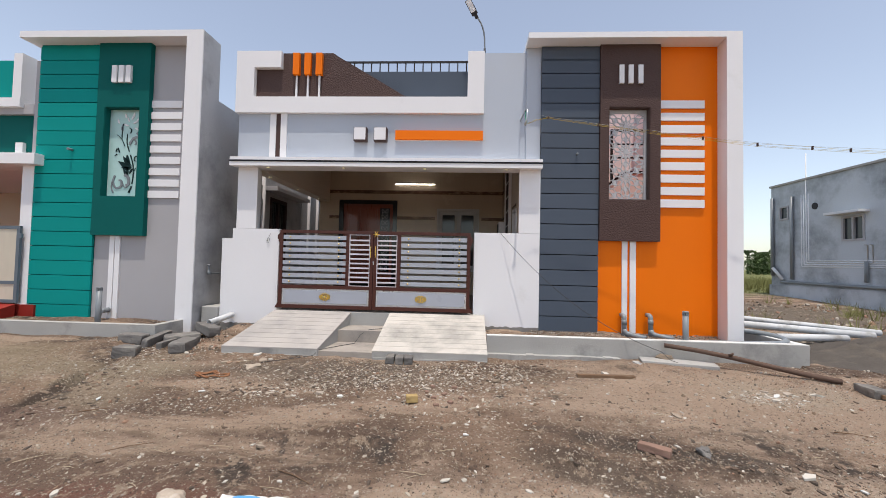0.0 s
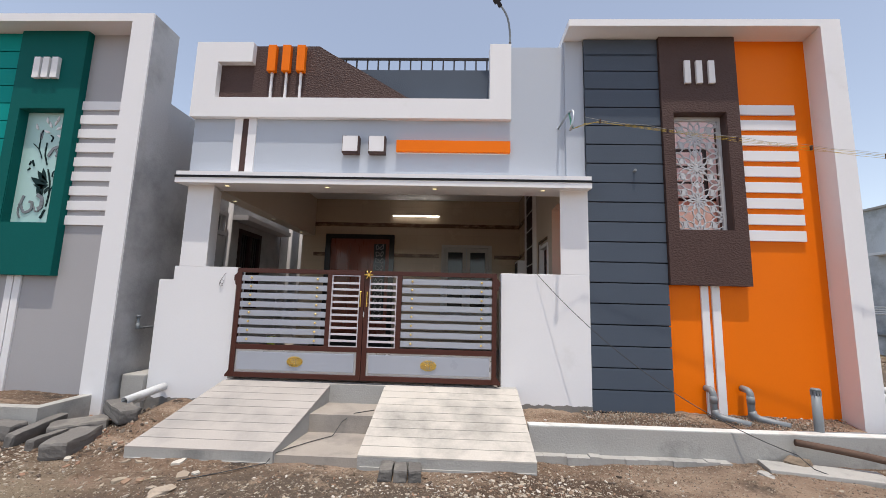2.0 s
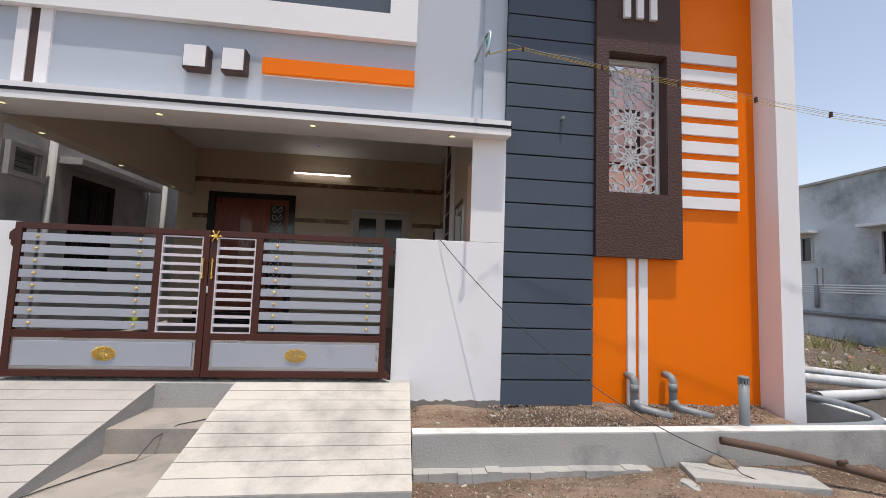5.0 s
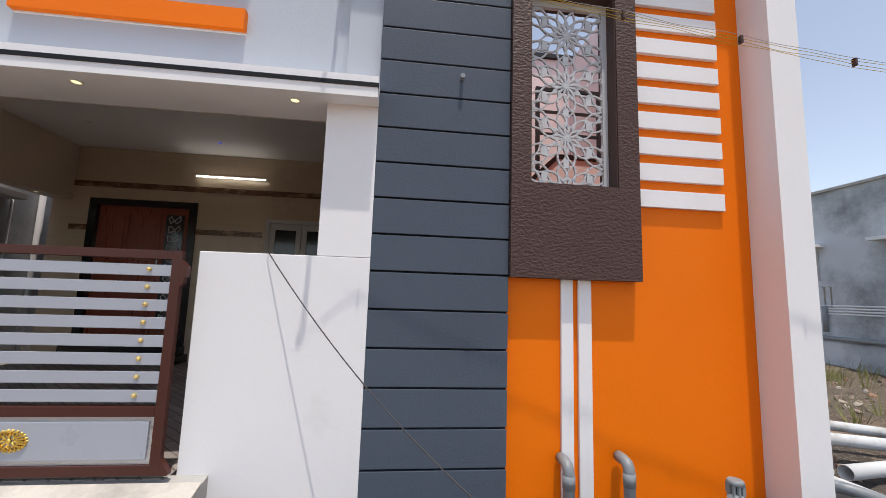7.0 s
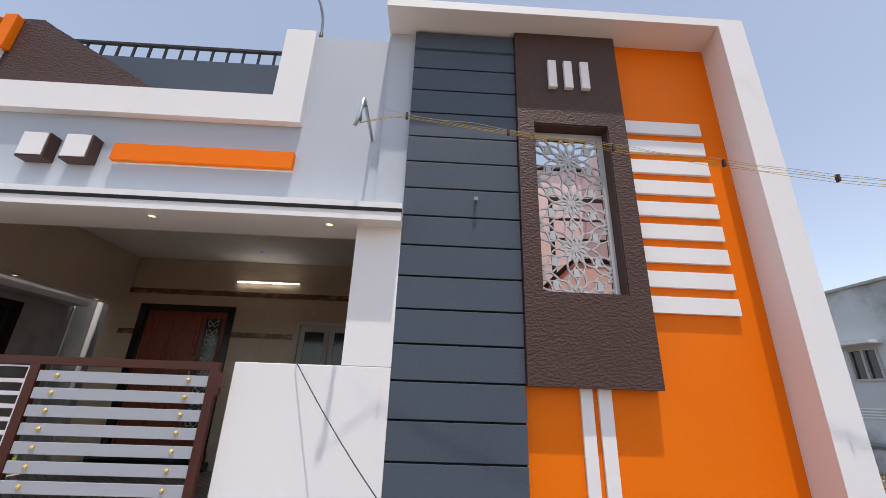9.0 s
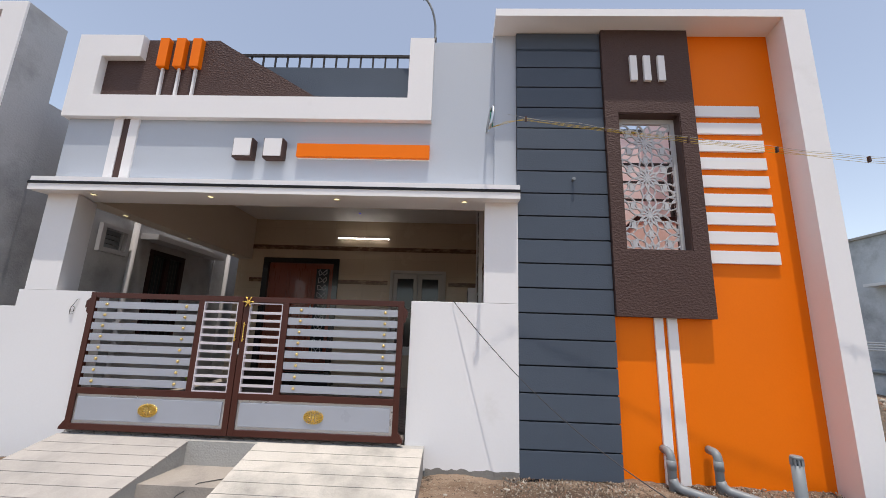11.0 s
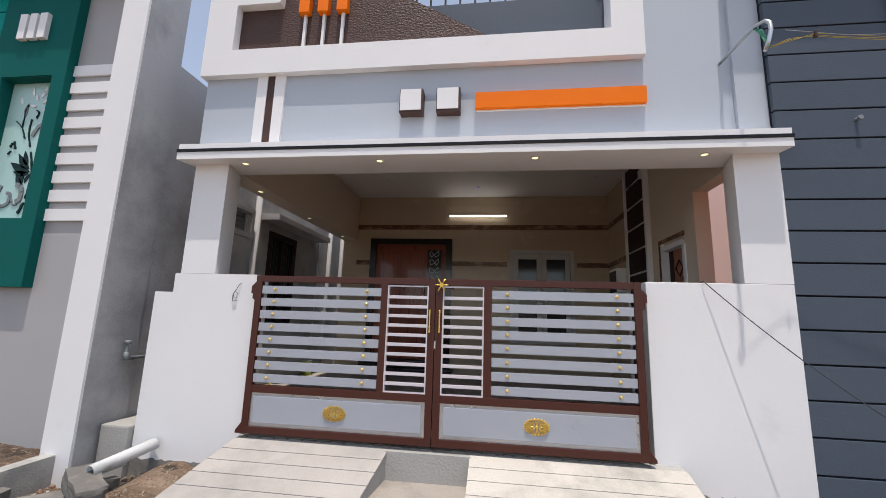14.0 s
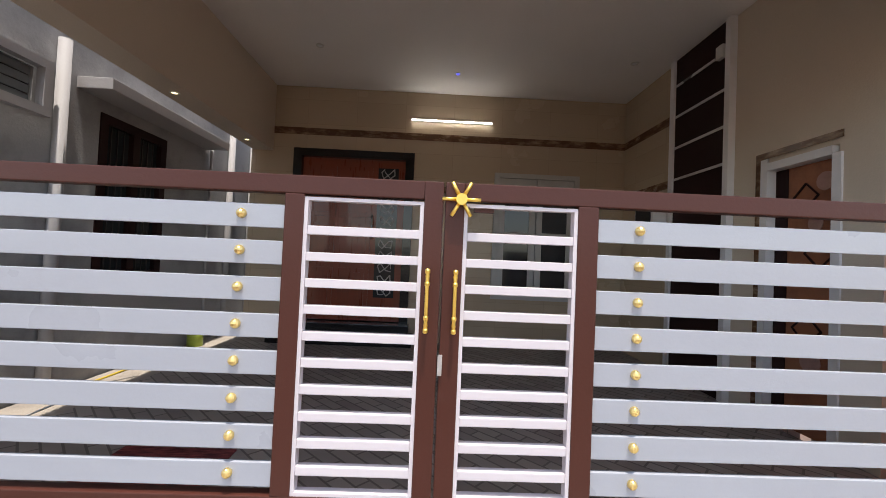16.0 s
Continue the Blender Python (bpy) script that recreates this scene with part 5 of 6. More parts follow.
cb = thing("cable", (2.0, 5.0, 0.3), "thin black cable hanging from the wall to the ground", "cable")
pts = sag((0.567, 6.115, 1.645), (2.514, 5.146, 0.108), 0.232, 22) + [Vector(p) for p in ((2.60, 5.10, 0.02), (2.70, 5.05, -0.01), (2.86, 4.93, -0.045), (3.0, 4.80, -0.055))]
part("cable_run", tube([Vector((0.57, 6.30, 1.63))] + pts, 0.0036, 6), cable_m, cb)
cb2 = thing("cable", (-1.3, 5.3, 0.1), "thin black cable lying across the entrance steps", "cable")
part("cable_run", tube([(-1.14, 5.75, 0.187), (-1.3, 5.62, 0.187), (-1.40, 5.53, 0.13), (-1.46, 5.45, 0.023), (-1.60, 5.28, 0.022), (-1.72, 5.10, 0.023), (-1.79, 4.965, 0.025), (-1.83, 4.90, -0.03), (-2.1, 4.75, -0.05), (-2.35, 4.62, -0.065)], 0.004, 6), cable_m, cb2)
lp = thing("wire_loop", (-3.05, 6.12, 1.5), "loop of dark wire hanging on the boundary wall", "wire")
part("loop", tube([(-3.03, 6.14, 1.56), (-3.035, 6.115, 1.555), (-3.06, 6.115, 1.51), (-3.085, 6.115, 1.47), (-3.075, 6.115, 1.435), (-3.05, 6.115, 1.44), (-3.05, 6.115, 1.48), (-3.075, 6.115, 1.49), (-3.09, 6.115, 1.45), (-3.085, 6.115, 1.41), (-3.05, 6.115, 1.415)], 0.0025, 6), cable_m, lp)
st = thing("pipe_stub", (1.715, 6.13, 2.87), "short grey pipe stub in the slate cladding", "pipe")
part("stub", tube([(1.715, 6.16, 2.865), (1.715, 6.10, 2.868)], 0.013), pvc_grey, st)
part("cap", tube([(1.715, 6.10, 2.868), (1.715, 6.085, 2.869)], 0.017), pvc_grey, st)


# ---- drain pipes in the bed ----
def elbow_pipe(x, y, top, run):
    p = thing("drain_pipe", (x, y, 0.1), "grey pvc drain pipe with an elbow, stained", "pipe", "bed drain pipes")
    part("riser", tube([(x, y, 0.05), (x, y, top - 0.05), (x, y + 0.006, top - 0.025), (x, y + 0.022, top - 0.008), (x, y + 0.05, top), (x, y + 0.12, top)], 0.034, 16), pvc_grey, p)
    part("socket", tube([(x, y, top - 0.13), (x, y, top - 0.055)], 0.0375, 16), pvc_grey, p)
    if run:
        part("foot_bend", tube([(x, y - 0.01, 0.24), (x + 0.01, y - 0.02, 0.20), (x + 0.04, y - 0.05, 0.175), (x + 0.10, y - 0.10, 0.165), (x + run, y - 0.22, 0.15)], 0.036, 14), pvc_grey, p)
    return p


elbow_pipe(2.41, 6.045, 0.435, 0.22)
elbow_pipe(2.787, 6.035, 0.445, 0.22)


def vent_pipe(x, y, top, label):
    p = thing("vent_pipe", (x, y, 0.1), label, "pipe")
    part("pipe", tube([(x, y, 0.02), (x, y, top - 0.06)], 0.037, 18), pvc_grey, p)
    cap = part("cowl", tube([(x, y, top - 0.02), (x, y, top - 0.006), (x, y, top)], 0.040, 18, taper=0.8), pvc_grey, p)
    part("inner", tube([(x, y, top - 0.062), (x, y, top - 0.02)], 0.026, 12), dark_iron, p)
    for k in range(10):
        a = 2 * math.pi * k / 10
        part("rib", boxes((x + 0.032 * math.cos(a) - 0.006, x + 0.032 * math.cos(a) + 0.006, y + 0.032 * math.sin(a) - 0.006, y + 0.032 * math.sin(a) + 0.006, top - 0.062, top - 0.018)), pvc_grey, cap)
    return p


vent_pipe(2.985, 5.475, 0.59, "upright grey pvc vent pipe behind the kerb")
vent_pipe(-5.345, 5.62, 0.69, "upright grey pvc vent pipe before the green house")
gb2 = thing("drain_pipe", (-5.68, 6.05, 0.2), "short grey pipe bend at the green house wall", "pipe")
part("bend", tube([(-5.68, 6.15, 0.28), (-5.68, 6.05, 0.28), (-5.69, 6.0, 0.26), (-5.70, 5.98, 0.15)], 0.04, 14), pvc_grey, gb2)

lp2 = thing("drain_pipe", (4.2, 5.7, 0.15), "grey pvc pipe that bends round the house corner", "pipe")
bend_pts = [(2.5, 5.47, 0.17), (3.9, 5.475, 0.185), (4.15, 5.49, 0.19)] + [(4.15 + 0.30 * math.sin(a), 5.84 - 0.35 * math.cos(a), 0.19 + 0.02 * a) for a in np.linspace(0.2, 2.7, 14)] + [(4.05, 6.25, 0.26), (3.98, 6.32, 0.26)]
part("pipe_run", tube(bend_pts, 0.038, 16), pvc_grey, lp2)
for p0, p1, r in (((4.40, 8.05, 0.30), (7.0, 7.05, 0.15), 0.05), ((4.35, 7.55, 0.22), (6.75, 6.90, 0.12), 0.06), ((5.05, 6.68, 0.09), (6.3, 6.88, 0.07), 0.06), ((4.32, 6.95, 0.24), (4.95, 5.95, 0.06), 0.03)):
    single("pvc_pipe", pipe_shell(p0, p1, r), pvc_white, "long white pvc pipe lying on the open ground", "pipe", "loose pvc pipes")
bm = boxes((4.12, 4.32, 6.75, 6.98, -0.1, 0.40), bevel=0.012)
single("concrete_stub", bm, concrete, "short square concrete post beside the house corner", "post")
single("pvc_pipe", pipe_shell((-3.83, 5.66, 0.13), (-3.72, 5.98, 0.17), 0.028), pvc_white, "short thin pvc pipe lying on rubble", "pipe")
single("pvc_pipe", pipe_shell((-3.685, 5.67, 0.205), (-3.60, 6.11, 0.27), 0.043), pvc_white, "cut length of pale pvc pipe on rubble", "pipe")

# ---- the grey building over the open plot ----
pale_trim = mat("dusty_white_trim", (0.62, 0.63, 0.64), 0.7, 0.12, 4, 0.2, 60)
fbld = thing("building", (12.4, 11.0, 0.2), "unpainted grey plastered building with small windows and pipes", "building")
holes = [(12.93, 13.69, 2.16, 2.96), (10.55, 11.30, 1.75, 2.95), (15.83, 16.28, 3.11, 3.65)]
part("wall", turned(pierced(3.5, 16.70, -0.3, 4.47, 12.40, 12.62, holes)), rawgrey, fbld, "weathered grey plaster wall")
part("wall", boxes((12.621, 20.0, 16.52, 16.699, -0.3, 4.47), (12.621, 20.0, 3.5, 3.7, -0.3, 4.47), (19.8, 20.0, 3.7, 16.52, -0.3, 4.47)), rawgrey, fbld)
part("roof", boxes((12.34, 20.02, 3.48, 16.73, 4.471, 4.54)), concrete, fbld, "thin parapet coping")
part("plinth", boxes((12.33, 12.399, 3.5, 16.72, -0.3, 0.60)), rawgrey, fbld)
for y0, y1, z0, z1 in holes:
    wf = part("window", boxes((12.37, 12.46, y0, y0 + 0.06, z0, z1), (12.37, 12.46, y1 - 0.06, y1, z0, z1), (12.37, 12.46, y0 + 0.06, y1 - 0.06, z1 - 0.06, z1), (12.37, 12.46, y0 + 0.06, y1 - 0.06, z0, z0 + 0.06), *([(12.37, 12.46, (y0 + y1) / 2 - 0.03, (y0 + y1) / 2 + 0.03, z0 + 0.06, z1 - 0.06)] if z0 < 3 else [])), nbgrey, fbld, "pale window frame")
    part("pane", boxes((12.44, 12.45, y0 + 0.05, y1 - 0.05, z0 + 0.05, z1 - 0.05)), glass_m, wf)
    if z0 < 3:
        part("window_shade", boxes((12.05, 12.399, y0 - 0.15, y1 + 0.28, z1 + 0.07, z1 + 0.15)), pale_trim, fbld, "plain slab window shade")
part("vent_hole", disc((12.395, 14.69, 3.47), 0.12, 0.03, "x"), dark_iron, fbld)
for y, z0, z1, r in ((16.56, 0.95, 4.03, 0.06), (15.62, 0.83, 3.95, 0.06), (12.84, 0.85, 1.50, 0.055)):
    part("drain_pipe", tube([(12.33, y, z0), (12.33, y, z1)], r, 10), pvc_grey, fbld, "grey drain pipe")
for k in range(4):
    yv, zh = 14.96 + 0.10 * k, 1.52 - 0.068 * k
    part("water_pipe", tube([(12.40, yv, (5.45 if k == 1 else 3.95)), (12.40, yv, zh + 0.02), (12.40, yv - 0.03, zh), (12.40, 4.0, zh - 0.04)], 0.020, 8), pale_trim, fbld, "thin white water pipe")
part("soil_pipe", tube([(12.30, 16.1, 0.72), (12.30, 4.0, 0.66)], 0.055, 10), pvc_grey, fbld)
part("soil_pipe", tube([(12.30, 16.0, 0.80), (12.26, 16.45, 1.25)], 0.055, 10), pvc_white, fbld)
for y in (12.70, 12.86):
    part("tap", tube([(12.40, y, 1.45), (12.40, y, 1.98), (12.28, y, 2.02)], 0.02, 8), steel, fbld)

rock_m = mat("brown_stone", (0.20, 0.155, 0.115), 0.9, 0.25, 12, 0.5, 60)
heap_m = mat("dark_loose_soil", (0.085, 0.074, 0.064), 0.95, 0.3, 4, 0.8, 40, stain=(0.15, 0.125, 0.10), bump_dist=0.03)

# ---- rubble, stones and timber ----
def stone_block(x, y, z, sx, sy, sz, rz, tilt=0.0, seed=0, material=None, name="kerb_stone", label="rough dark kerb stone with worn edges", category="stone", group="loose kerb stones", roll=0.0):
    bm = bmesh.new()
    bmesh.ops.create_cube(bm, size=2)
    bmesh.ops.subdivide_edges(bm, edges=bm.edges[:], cuts=5, use_grid_fill=True)
    low = min(sx, sy, sz)
    for v in bm.verts:
        p = v.co.copy()
        p /= (abs(p.x) ** 16 + abs(p.y) ** 16 + abs(p.z) ** 16) ** (1 / 16)
        v.co = Vector((p.x * sx / 2, p.y * sy / 2, p.z * sz / 2))
        q = v.co * 11 + Vector((seed * 3.7, 0, 0))
        v.co += Vector((noise.noise(q), noise.noise(q + Vector((0, 7, 0))), noise.noise(q + Vector((0, 0, 7))))) * low * 0.09
        v.co += Vector((noise.noise(q * 3), noise.noise(q * 3 + Vector((0, 7, 0))), noise.noise(q * 3 + Vector((0, 0, 7))))) * low * 0.05
    ob = single(name, bm, material or stone_m, label, category, group)
    ob.matrix_world = pose(x, y, z, roll, tilt, rz)
    return ob


stone_block(-3.62, 5.08, 0.010, 0.50, 0.20, 0.13, 105, 0, 1)
stone_block(-3.93, 5.46, 0.012, 0.44, 0.26, 0.12, 40, -2, 2)
stone_block(-3.68, 5.64, 0.125, 0.46, 0.17, 0.13, -32, 6, 3)
stone_block(-4.17, 5.30, 0.015, 0.60, 0.075, 0.15, 100, -3, 4, roll=10)
stone_block(-4.42, 5.20, 0.045, 0.30, 0.20, 0.12, 10, 4, 5)
stone_block(-3.92, 5.18, -0.01, 0.40, 0.075, 0.10, 95, 0, 6)
stone_block(-4.10, 4.72, -0.02, 0.25, 0.19, 0.14, 20, 3, 7)
stone_block(-3.78, 5.86, 0.04, 0.19, 0.13, 0.10, 70, 10, 9)
# two pavers at the ramp's foot
for k, x in enumerate((-0.845, -0.735, -0.625)):
    stone_block(x, 4.83, -0.025, 0.102, 0.20, 0.095, 3 + 2 * k, 0, 20 + k, stone_m, "paver_block", "dark concrete paver set at the foot of the ramp", "paver", "ramp pavers")
stone_block(-0.44, 3.74, -0.115, 0.11, 0.08, 0.065, 15, 0, 30, brick_y, "brick", "chipped yellow-ochre brick piece on the road", "brick", "")
stone_block(1.45, 3.04, -0.175, 0.22, 0.075, 0.055, -36, 0, 31, brick_m, "brick", "dusty pinkish brick half sunk in soil", "brick", "")
stone_block(4.25, 4.35, -0.07, 0.28, 0.16, 0.10, 80, 0, 34, stone_m, "stone", "dark stone near the soil heap", "stone", "")
bm = boxes((-0.42, 0.42, -0.13, 0.13, -0.03, 0.03), bevel=0.008)
for v in bm.verts:
    v.co += Vector((noise.noise(v.co * 5), noise.noise(v.co * 5 + Vector((5, 0, 0))), 0)) * 0.03
ob = single("concrete_slab", bm, concrete, "broken pale concrete slab lying by the kerb", "slab")
ob.matrix_world = pose(2.70, 5.13, -0.03, 0, 0, -13)


def rock(x, y, s, flat, material, name, label, seed):
    """An irregular broken stone."""
    bm = bmesh.new()
    bmesh.ops.create_icosphere(bm, subdivisions=3, radius=1)
    for v in bm.verts:
        q = v.co * 1.3 + Vector((seed, 0, 0))
        d = 1 + 0.45 * noise.noise(q) + 0.18 * noise.noise(q * 3)
        v.co = Vector((v.co.x * s * d, v.co.y * s * 0.7 * d, max(-0.4, min(0.75, v.co.z)) * s * flat * d))
    ob = single(name, bm, material, label, "stone")
    ob.matrix_world = pose(x, y, ground_height(x, y) + s * flat * 0.3, 0, 0, seed * 40)
    return ob


def timber(p0, p1, w, h, label):
    a, b = Vector(p0), Vector(p1)
    bm = boxes((0, (b - a).length, -w / 2, w / 2, -h / 2, h / 2), bevel=0.004)
    ob = single("timber_batten", bm, wood_raw, label, "timber")
    ob.matrix_world = Matrix.Translation(a) @ (b - a).to_track_quat("X", "Z").to_matrix().to_4x4()
    return ob


rock(1.83, 3.08, 0.065, 0.7, stone_m, "stone", "small dark stone in a wheel rut", 2)
rock(-1.66, 2.26, 0.12, 0.55, pebble_m, "stone", "pale grey broken stone lying on the road", 3)
rock(2.62, 5.27, 0.095, 0.75, rock_m, "stone", "rounded brown stone against the kerb", 4)
rock(0.38, 4.26, 0.05, 0.5, rock_m, "stone", "small brown stone on the road", 5)
rock(-2.36, 4.48, 0.085, 0.35, pebble_m, "stone", "flat pale stone before the ramp", 6)
rock(2.18, 5.05, 0.07, 0.3, concrete, "stone", "flat grey stone by the kerb", 7)
timber((1.30, 4.52, -0.055), (1.93, 4.53, -0.055), 0.05, 0.036, "weathered wooden batten on the road")
pts = [Vector((2.63, 5.31, 0.16)).lerp(Vector((4.18, 4.60, -0.03)), t) + Vector((0, 0.02 * math.sin(7 * t), 0.015 * math.sin(5 * t))) for t in np.linspace(0, 1, 16)]
lg = thing("log", (3.8, 4.9, 0.05), "long thin brown tree pole leaning on the kerb", "log")
part("trunk", tube(pts, 0.028, 12, taper=1.1), log_m, lg)
part("knot", tube([pts[6] + Vector((0, -0.02, 0.02)), pts[6] + Vector((0.02, -0.06, 0.05))], 0.018, 8, taper=0.7), log_m, lg)
timber((4.20, 4.22, -0.075), (4.87, 3.98, -0.10), 0.05, 0.04, "short dark wooden strip on the road")
for k, (x, y, a, ln) in enumerate(((-1.07, 2.6, -28, 0.30), (-2.4, 2.83, 35, 0.28), (-2.03, 3.63, 30, 0.25), (0.59, 3.24, -15, 0.12), (3.22, 3.44, -20, 0.25), (-3.12, 3.34, 25, 0.3))):
    z = ground_height(x, y) + 0.006
    d = Vector((math.cos(radians(a)), math.sin(radians(a)), 0)) * ln / 2
    c = Vector((x, y, z))
    single("twig", tube([c - d, c + Vector((0, 0.008, 0.006)), c + d], 0.005, 6, taper=0.5), wood_raw, "dry pale twig on the road", "twig", "road twigs")

rp = thing("rope", (-2.69, 4.2, -0.1), "tangled orange rope lying on the earth", "rope")
pts = [(-2.69 + (0.16 + 0.05 * math.sin(3.1 * t)) * math.cos(t), 4.2 + (0.07 + 0.03 * math.sin(2.3 * t)) * math.sin(t), ground_height(-2.69, 4.2) + 0.02 + 0.012 * math.sin(5 * t)) for t in np.linspace(0, 17, 90)]
part("coil", tube(pts, 0.008, 6), rope_m, rp)
bm = bmesh.new()
bmesh.ops.create_grid(bm, x_segments=16, y_segments=12, size=0.5)
for v in bm.verts:
    x, y = v.co.x, v.co.y
    v.co = Vector((x * 0.42, y * 0.26, 0.05 * max(0, 1 - (2 * x) ** 2) * max(0, 1 - (2 * y) ** 2) + 0.02 * noise.noise((x * 7, y * 7, 2)) + 0.012))
bmesh.ops.solidify(bm, geom=bm.faces[:], thickness=0.004)
sk = single("plastic_sack", bm, plastic_w, "crumpled white plastic sack on the road", "sack")
sk.location = (-1.2, 2.24, ground_height(-1.2, 2.24) + 0.012)
bm = bmesh.new()
ribbon(bm, [(-1.28 + 0.02 * k, 0) for k in range(8)], 0.05, 0, 0.006)
for v in bm.verts:
    v.co = Vector((v.co.x, 2.26 + v.co.z, ground_height(-1.2, 2.24) + 0.068 + v.co.y - 0.5 * (v.co.x + 1.21) ** 2))
single("plastic_strip", bm, plastic_b, "blue plastic strip printed on the sack", "plastic")


# flat scraps of tile, paper and plaster
def scrap(x, y, sx, sy, rz, material, name, label, category, seed):
    rng = random.Random(seed)
    k = rng.randint(5, 7)
    bm = bmesh.new()
    top = [bm.verts.new((0.62 * sx * (0.6 + 0.4 * rng.random()) * math.cos(2 * math.pi * i / k), 0.62 * sy * (0.6 + 0.4 * rng.random()) * math.sin(2 * math.pi * i / k), 0.004 + 0.006 * rng.random())) for i in range(k)]
    bot = [bm.verts.new(v.co - Vector((0, 0, 0.008))) for v in top]
    bm.faces.new(top)
    bm.faces.new(bot[::-1])
    for i in range(k):
        bm.faces.new((top[i], bot[i], bot[(i + 1) % k], top[(i + 1) % k]))
    ob = single(name, bm, material, label, category, "road scraps")
    ob.matrix_world = pose(x, y, ground_height(x, y) + 0.006, rng.uniform(-6, 6), rng.uniform(-6, 6), rz)
    return ob


scrap_m = mat("dusty_scrap", (0.50, 0.46, 0.40), 0.8, 0.15, 12, 0.1)
for k, (x, y, s1, s2, mt) in enumerate(((0.06, 3.14, 0.07, 0.045, kerbtop), (-0.07, 2.56, 0.09, 0.05, scrap_m), (-2.36, 4.5, 0.10, 0.05, kerbtop), (0.13, 2.78, 0.05, 0.03, scrap_m), (-1.12, 3.73, 0.09, 0.07, kerbtop), (-2.5, 3.78, 0.11, 0.05, kerbtop), (3.21, 4.23, 0.16, 0.07, kerbtop), (3.11, 4.12, 0.10, 0.06, scrap_m),
                                         (-3.32, 3.54, 0.12, 0.05, kerbtop), (-1.75, 2.63, 0.04, 0.03, scrap_m), (0.66, 3.83, 0.05, 0.02, scrap_m), (4.04, 4.8, 0.06, 0.04, scrap_m), (3.55, 4.92, 0.05, 0.04, scrap_m), (0.55, 5.62, 0.05, 0.04, scrap_m), (1.02, 5.78, 0.07, 0.05, scrap_m), (0.85, 5.45, 0.09, 0.05, kerbtop), (-2.97, 2.42, 0.09, 0.05, kerbtop), (1.21, 2.42, 0.08, 0.05, scrap_m), (2.62, 2.73, 0.06, 0.03, kerbtop))):
    ob = scrap(x, y, 0.75 * s1, 0.75 * s2, 37 * k, mt, "scrap", "pale flat scrap of tile or paper on the ground", "debris", 100 + k)
    if 5.4 < y < 6.2:
        ob.location.z = 0.185
for k, (dx, dy) in enumerate(((0, 0), (0.06, 0.05), (-0.05, 0.07), (0.10, -0.05), (0.02, -0.09), (0.16, 0.02), (-0.02, 0.14), (0.12, 0.13))):
    x, y = -0.24 + dx * 1.6, 3.85 + dy * 1.8
    stone_block(x, y, ground_height(x, y) + 0.008, 0.05, 0.036, 0.022, 50 * k, 0, 60 + k, brick_m, "brick_chip", "broken red brick chip on the road", "brick", "red brick chips")


# heap of dark soil past the end of the kerb
hx, hy = np.linspace(4.45, 9.4, 60), np.linspace(4.0, 7.8, 44)
vs = []
for y in hy:
    for x in hx:
        h = 0.46 * math.exp(-((x - 6.75) / 1.35) ** 2 - ((y - 5.85) / 0.78) ** 2)
        h *= 1 + 0.25 * noise.noise((x * 3, y * 3, 1))
        vs.append((x, y, ground_height(x, y) - 0.03 + h + 0.05 * min(1, h * 5) * noise.noise((x * 7, y * 7, 6)) + 0.03 * min(1, h * 5) * noise.noise((x * 17, y * 17, 6))))
fs = [(j * 60 + i, j * 60 + i + 1, (j + 1) * 60 + i + 1, (j + 1) * 60 + i) for j in range(43) for i in range(59)]
me = bpy.data.meshes.new("soil_heap")
me.from_pydata(vs, [], fs)
me.materials.append(heap_m)
for p in me.polygons:
    p.use_smooth = True
tagged(new("soil_heap", me), "heap of dark grey loose soil at the end of the kerb", "soil heap")


# pebbles and gravel
def gravel(name, n, area, size, material, label, seed, zfun):
    rng = random.Random(seed)
    ico = bmesh.new()
    bmesh.ops.create_icosphere(ico, subdivisions=1, radius=1)
    base = [v.co.copy() for v in ico.verts]
    tri = [[v.index for v in f.verts] for f in ico.faces]
    ico.free()
    vs, fs = [], []
    while len(fs) < n * len(tri):
        x, y = rng.uniform(area[0], area[1]), rng.uniform(area[2], area[3])
        if noise.noise((x * 0.9, y * 0.9, seed)) + 0.5 * noise.noise((x * 3, y * 3, seed)) + rng.random() * 0.7 < 0.42:
            continue
        if -3.05 < x < 0.36 and y > 4.9:
            continue
        s = size * (0.35 + 1.3 * rng.random() ** 3)
        m = Matrix.Translation((x, y, zfun(x, y) + s * 0.15)) @ Euler((rng.random() * 6, rng.random() * 6, rng.random() * 6)).to_matrix().to_4x4() @ Matrix.Diagonal((s, s * rng.uniform(0.5, 0.9), s * rng.uniform(0.35, 0.7), 1))
        o = len(vs)
        vs += [tuple(m @ (v * rng.uniform(0.75, 1.15))) for v in base]
        fs += [[o + i for i in t] for t in tri]
    me = bpy.data.meshes.new(name)
    me.from_pydata(vs, [], fs)
    me.materials.append(material)
    return tagged(new(name, me), label, "gravel", kind="stuff")


def island_tones(name, tones, rough=0.9):
    m = mat(name, tones[0], rough, 0.2, 9, 0.3, 90)
    n, l = m.node_tree.nodes, m.node_tree.links
    geo = n.new("ShaderNodeNewGeometry")
    ramp = n.new("ShaderNodeValToRGB")
    ramp.color_ramp.interpolation = "CONSTANT"
    e = ramp.color_ramp.elements
    e[0].color = (*tones[0], 1)
    e[1].position, e[1].color = 1 / len(tones), (*tones[1], 1)
    for i in range(2, len(tones)):
        q = e.new(i / len(tones))
        q.color = (*tones[i], 1)
    l.new(geo.outputs["Random Per Island"], ramp.inputs["Fac"])
    l.new(ramp.outputs["Color"], n["Principled BSDF"].inputs["Base Color"])
    return m


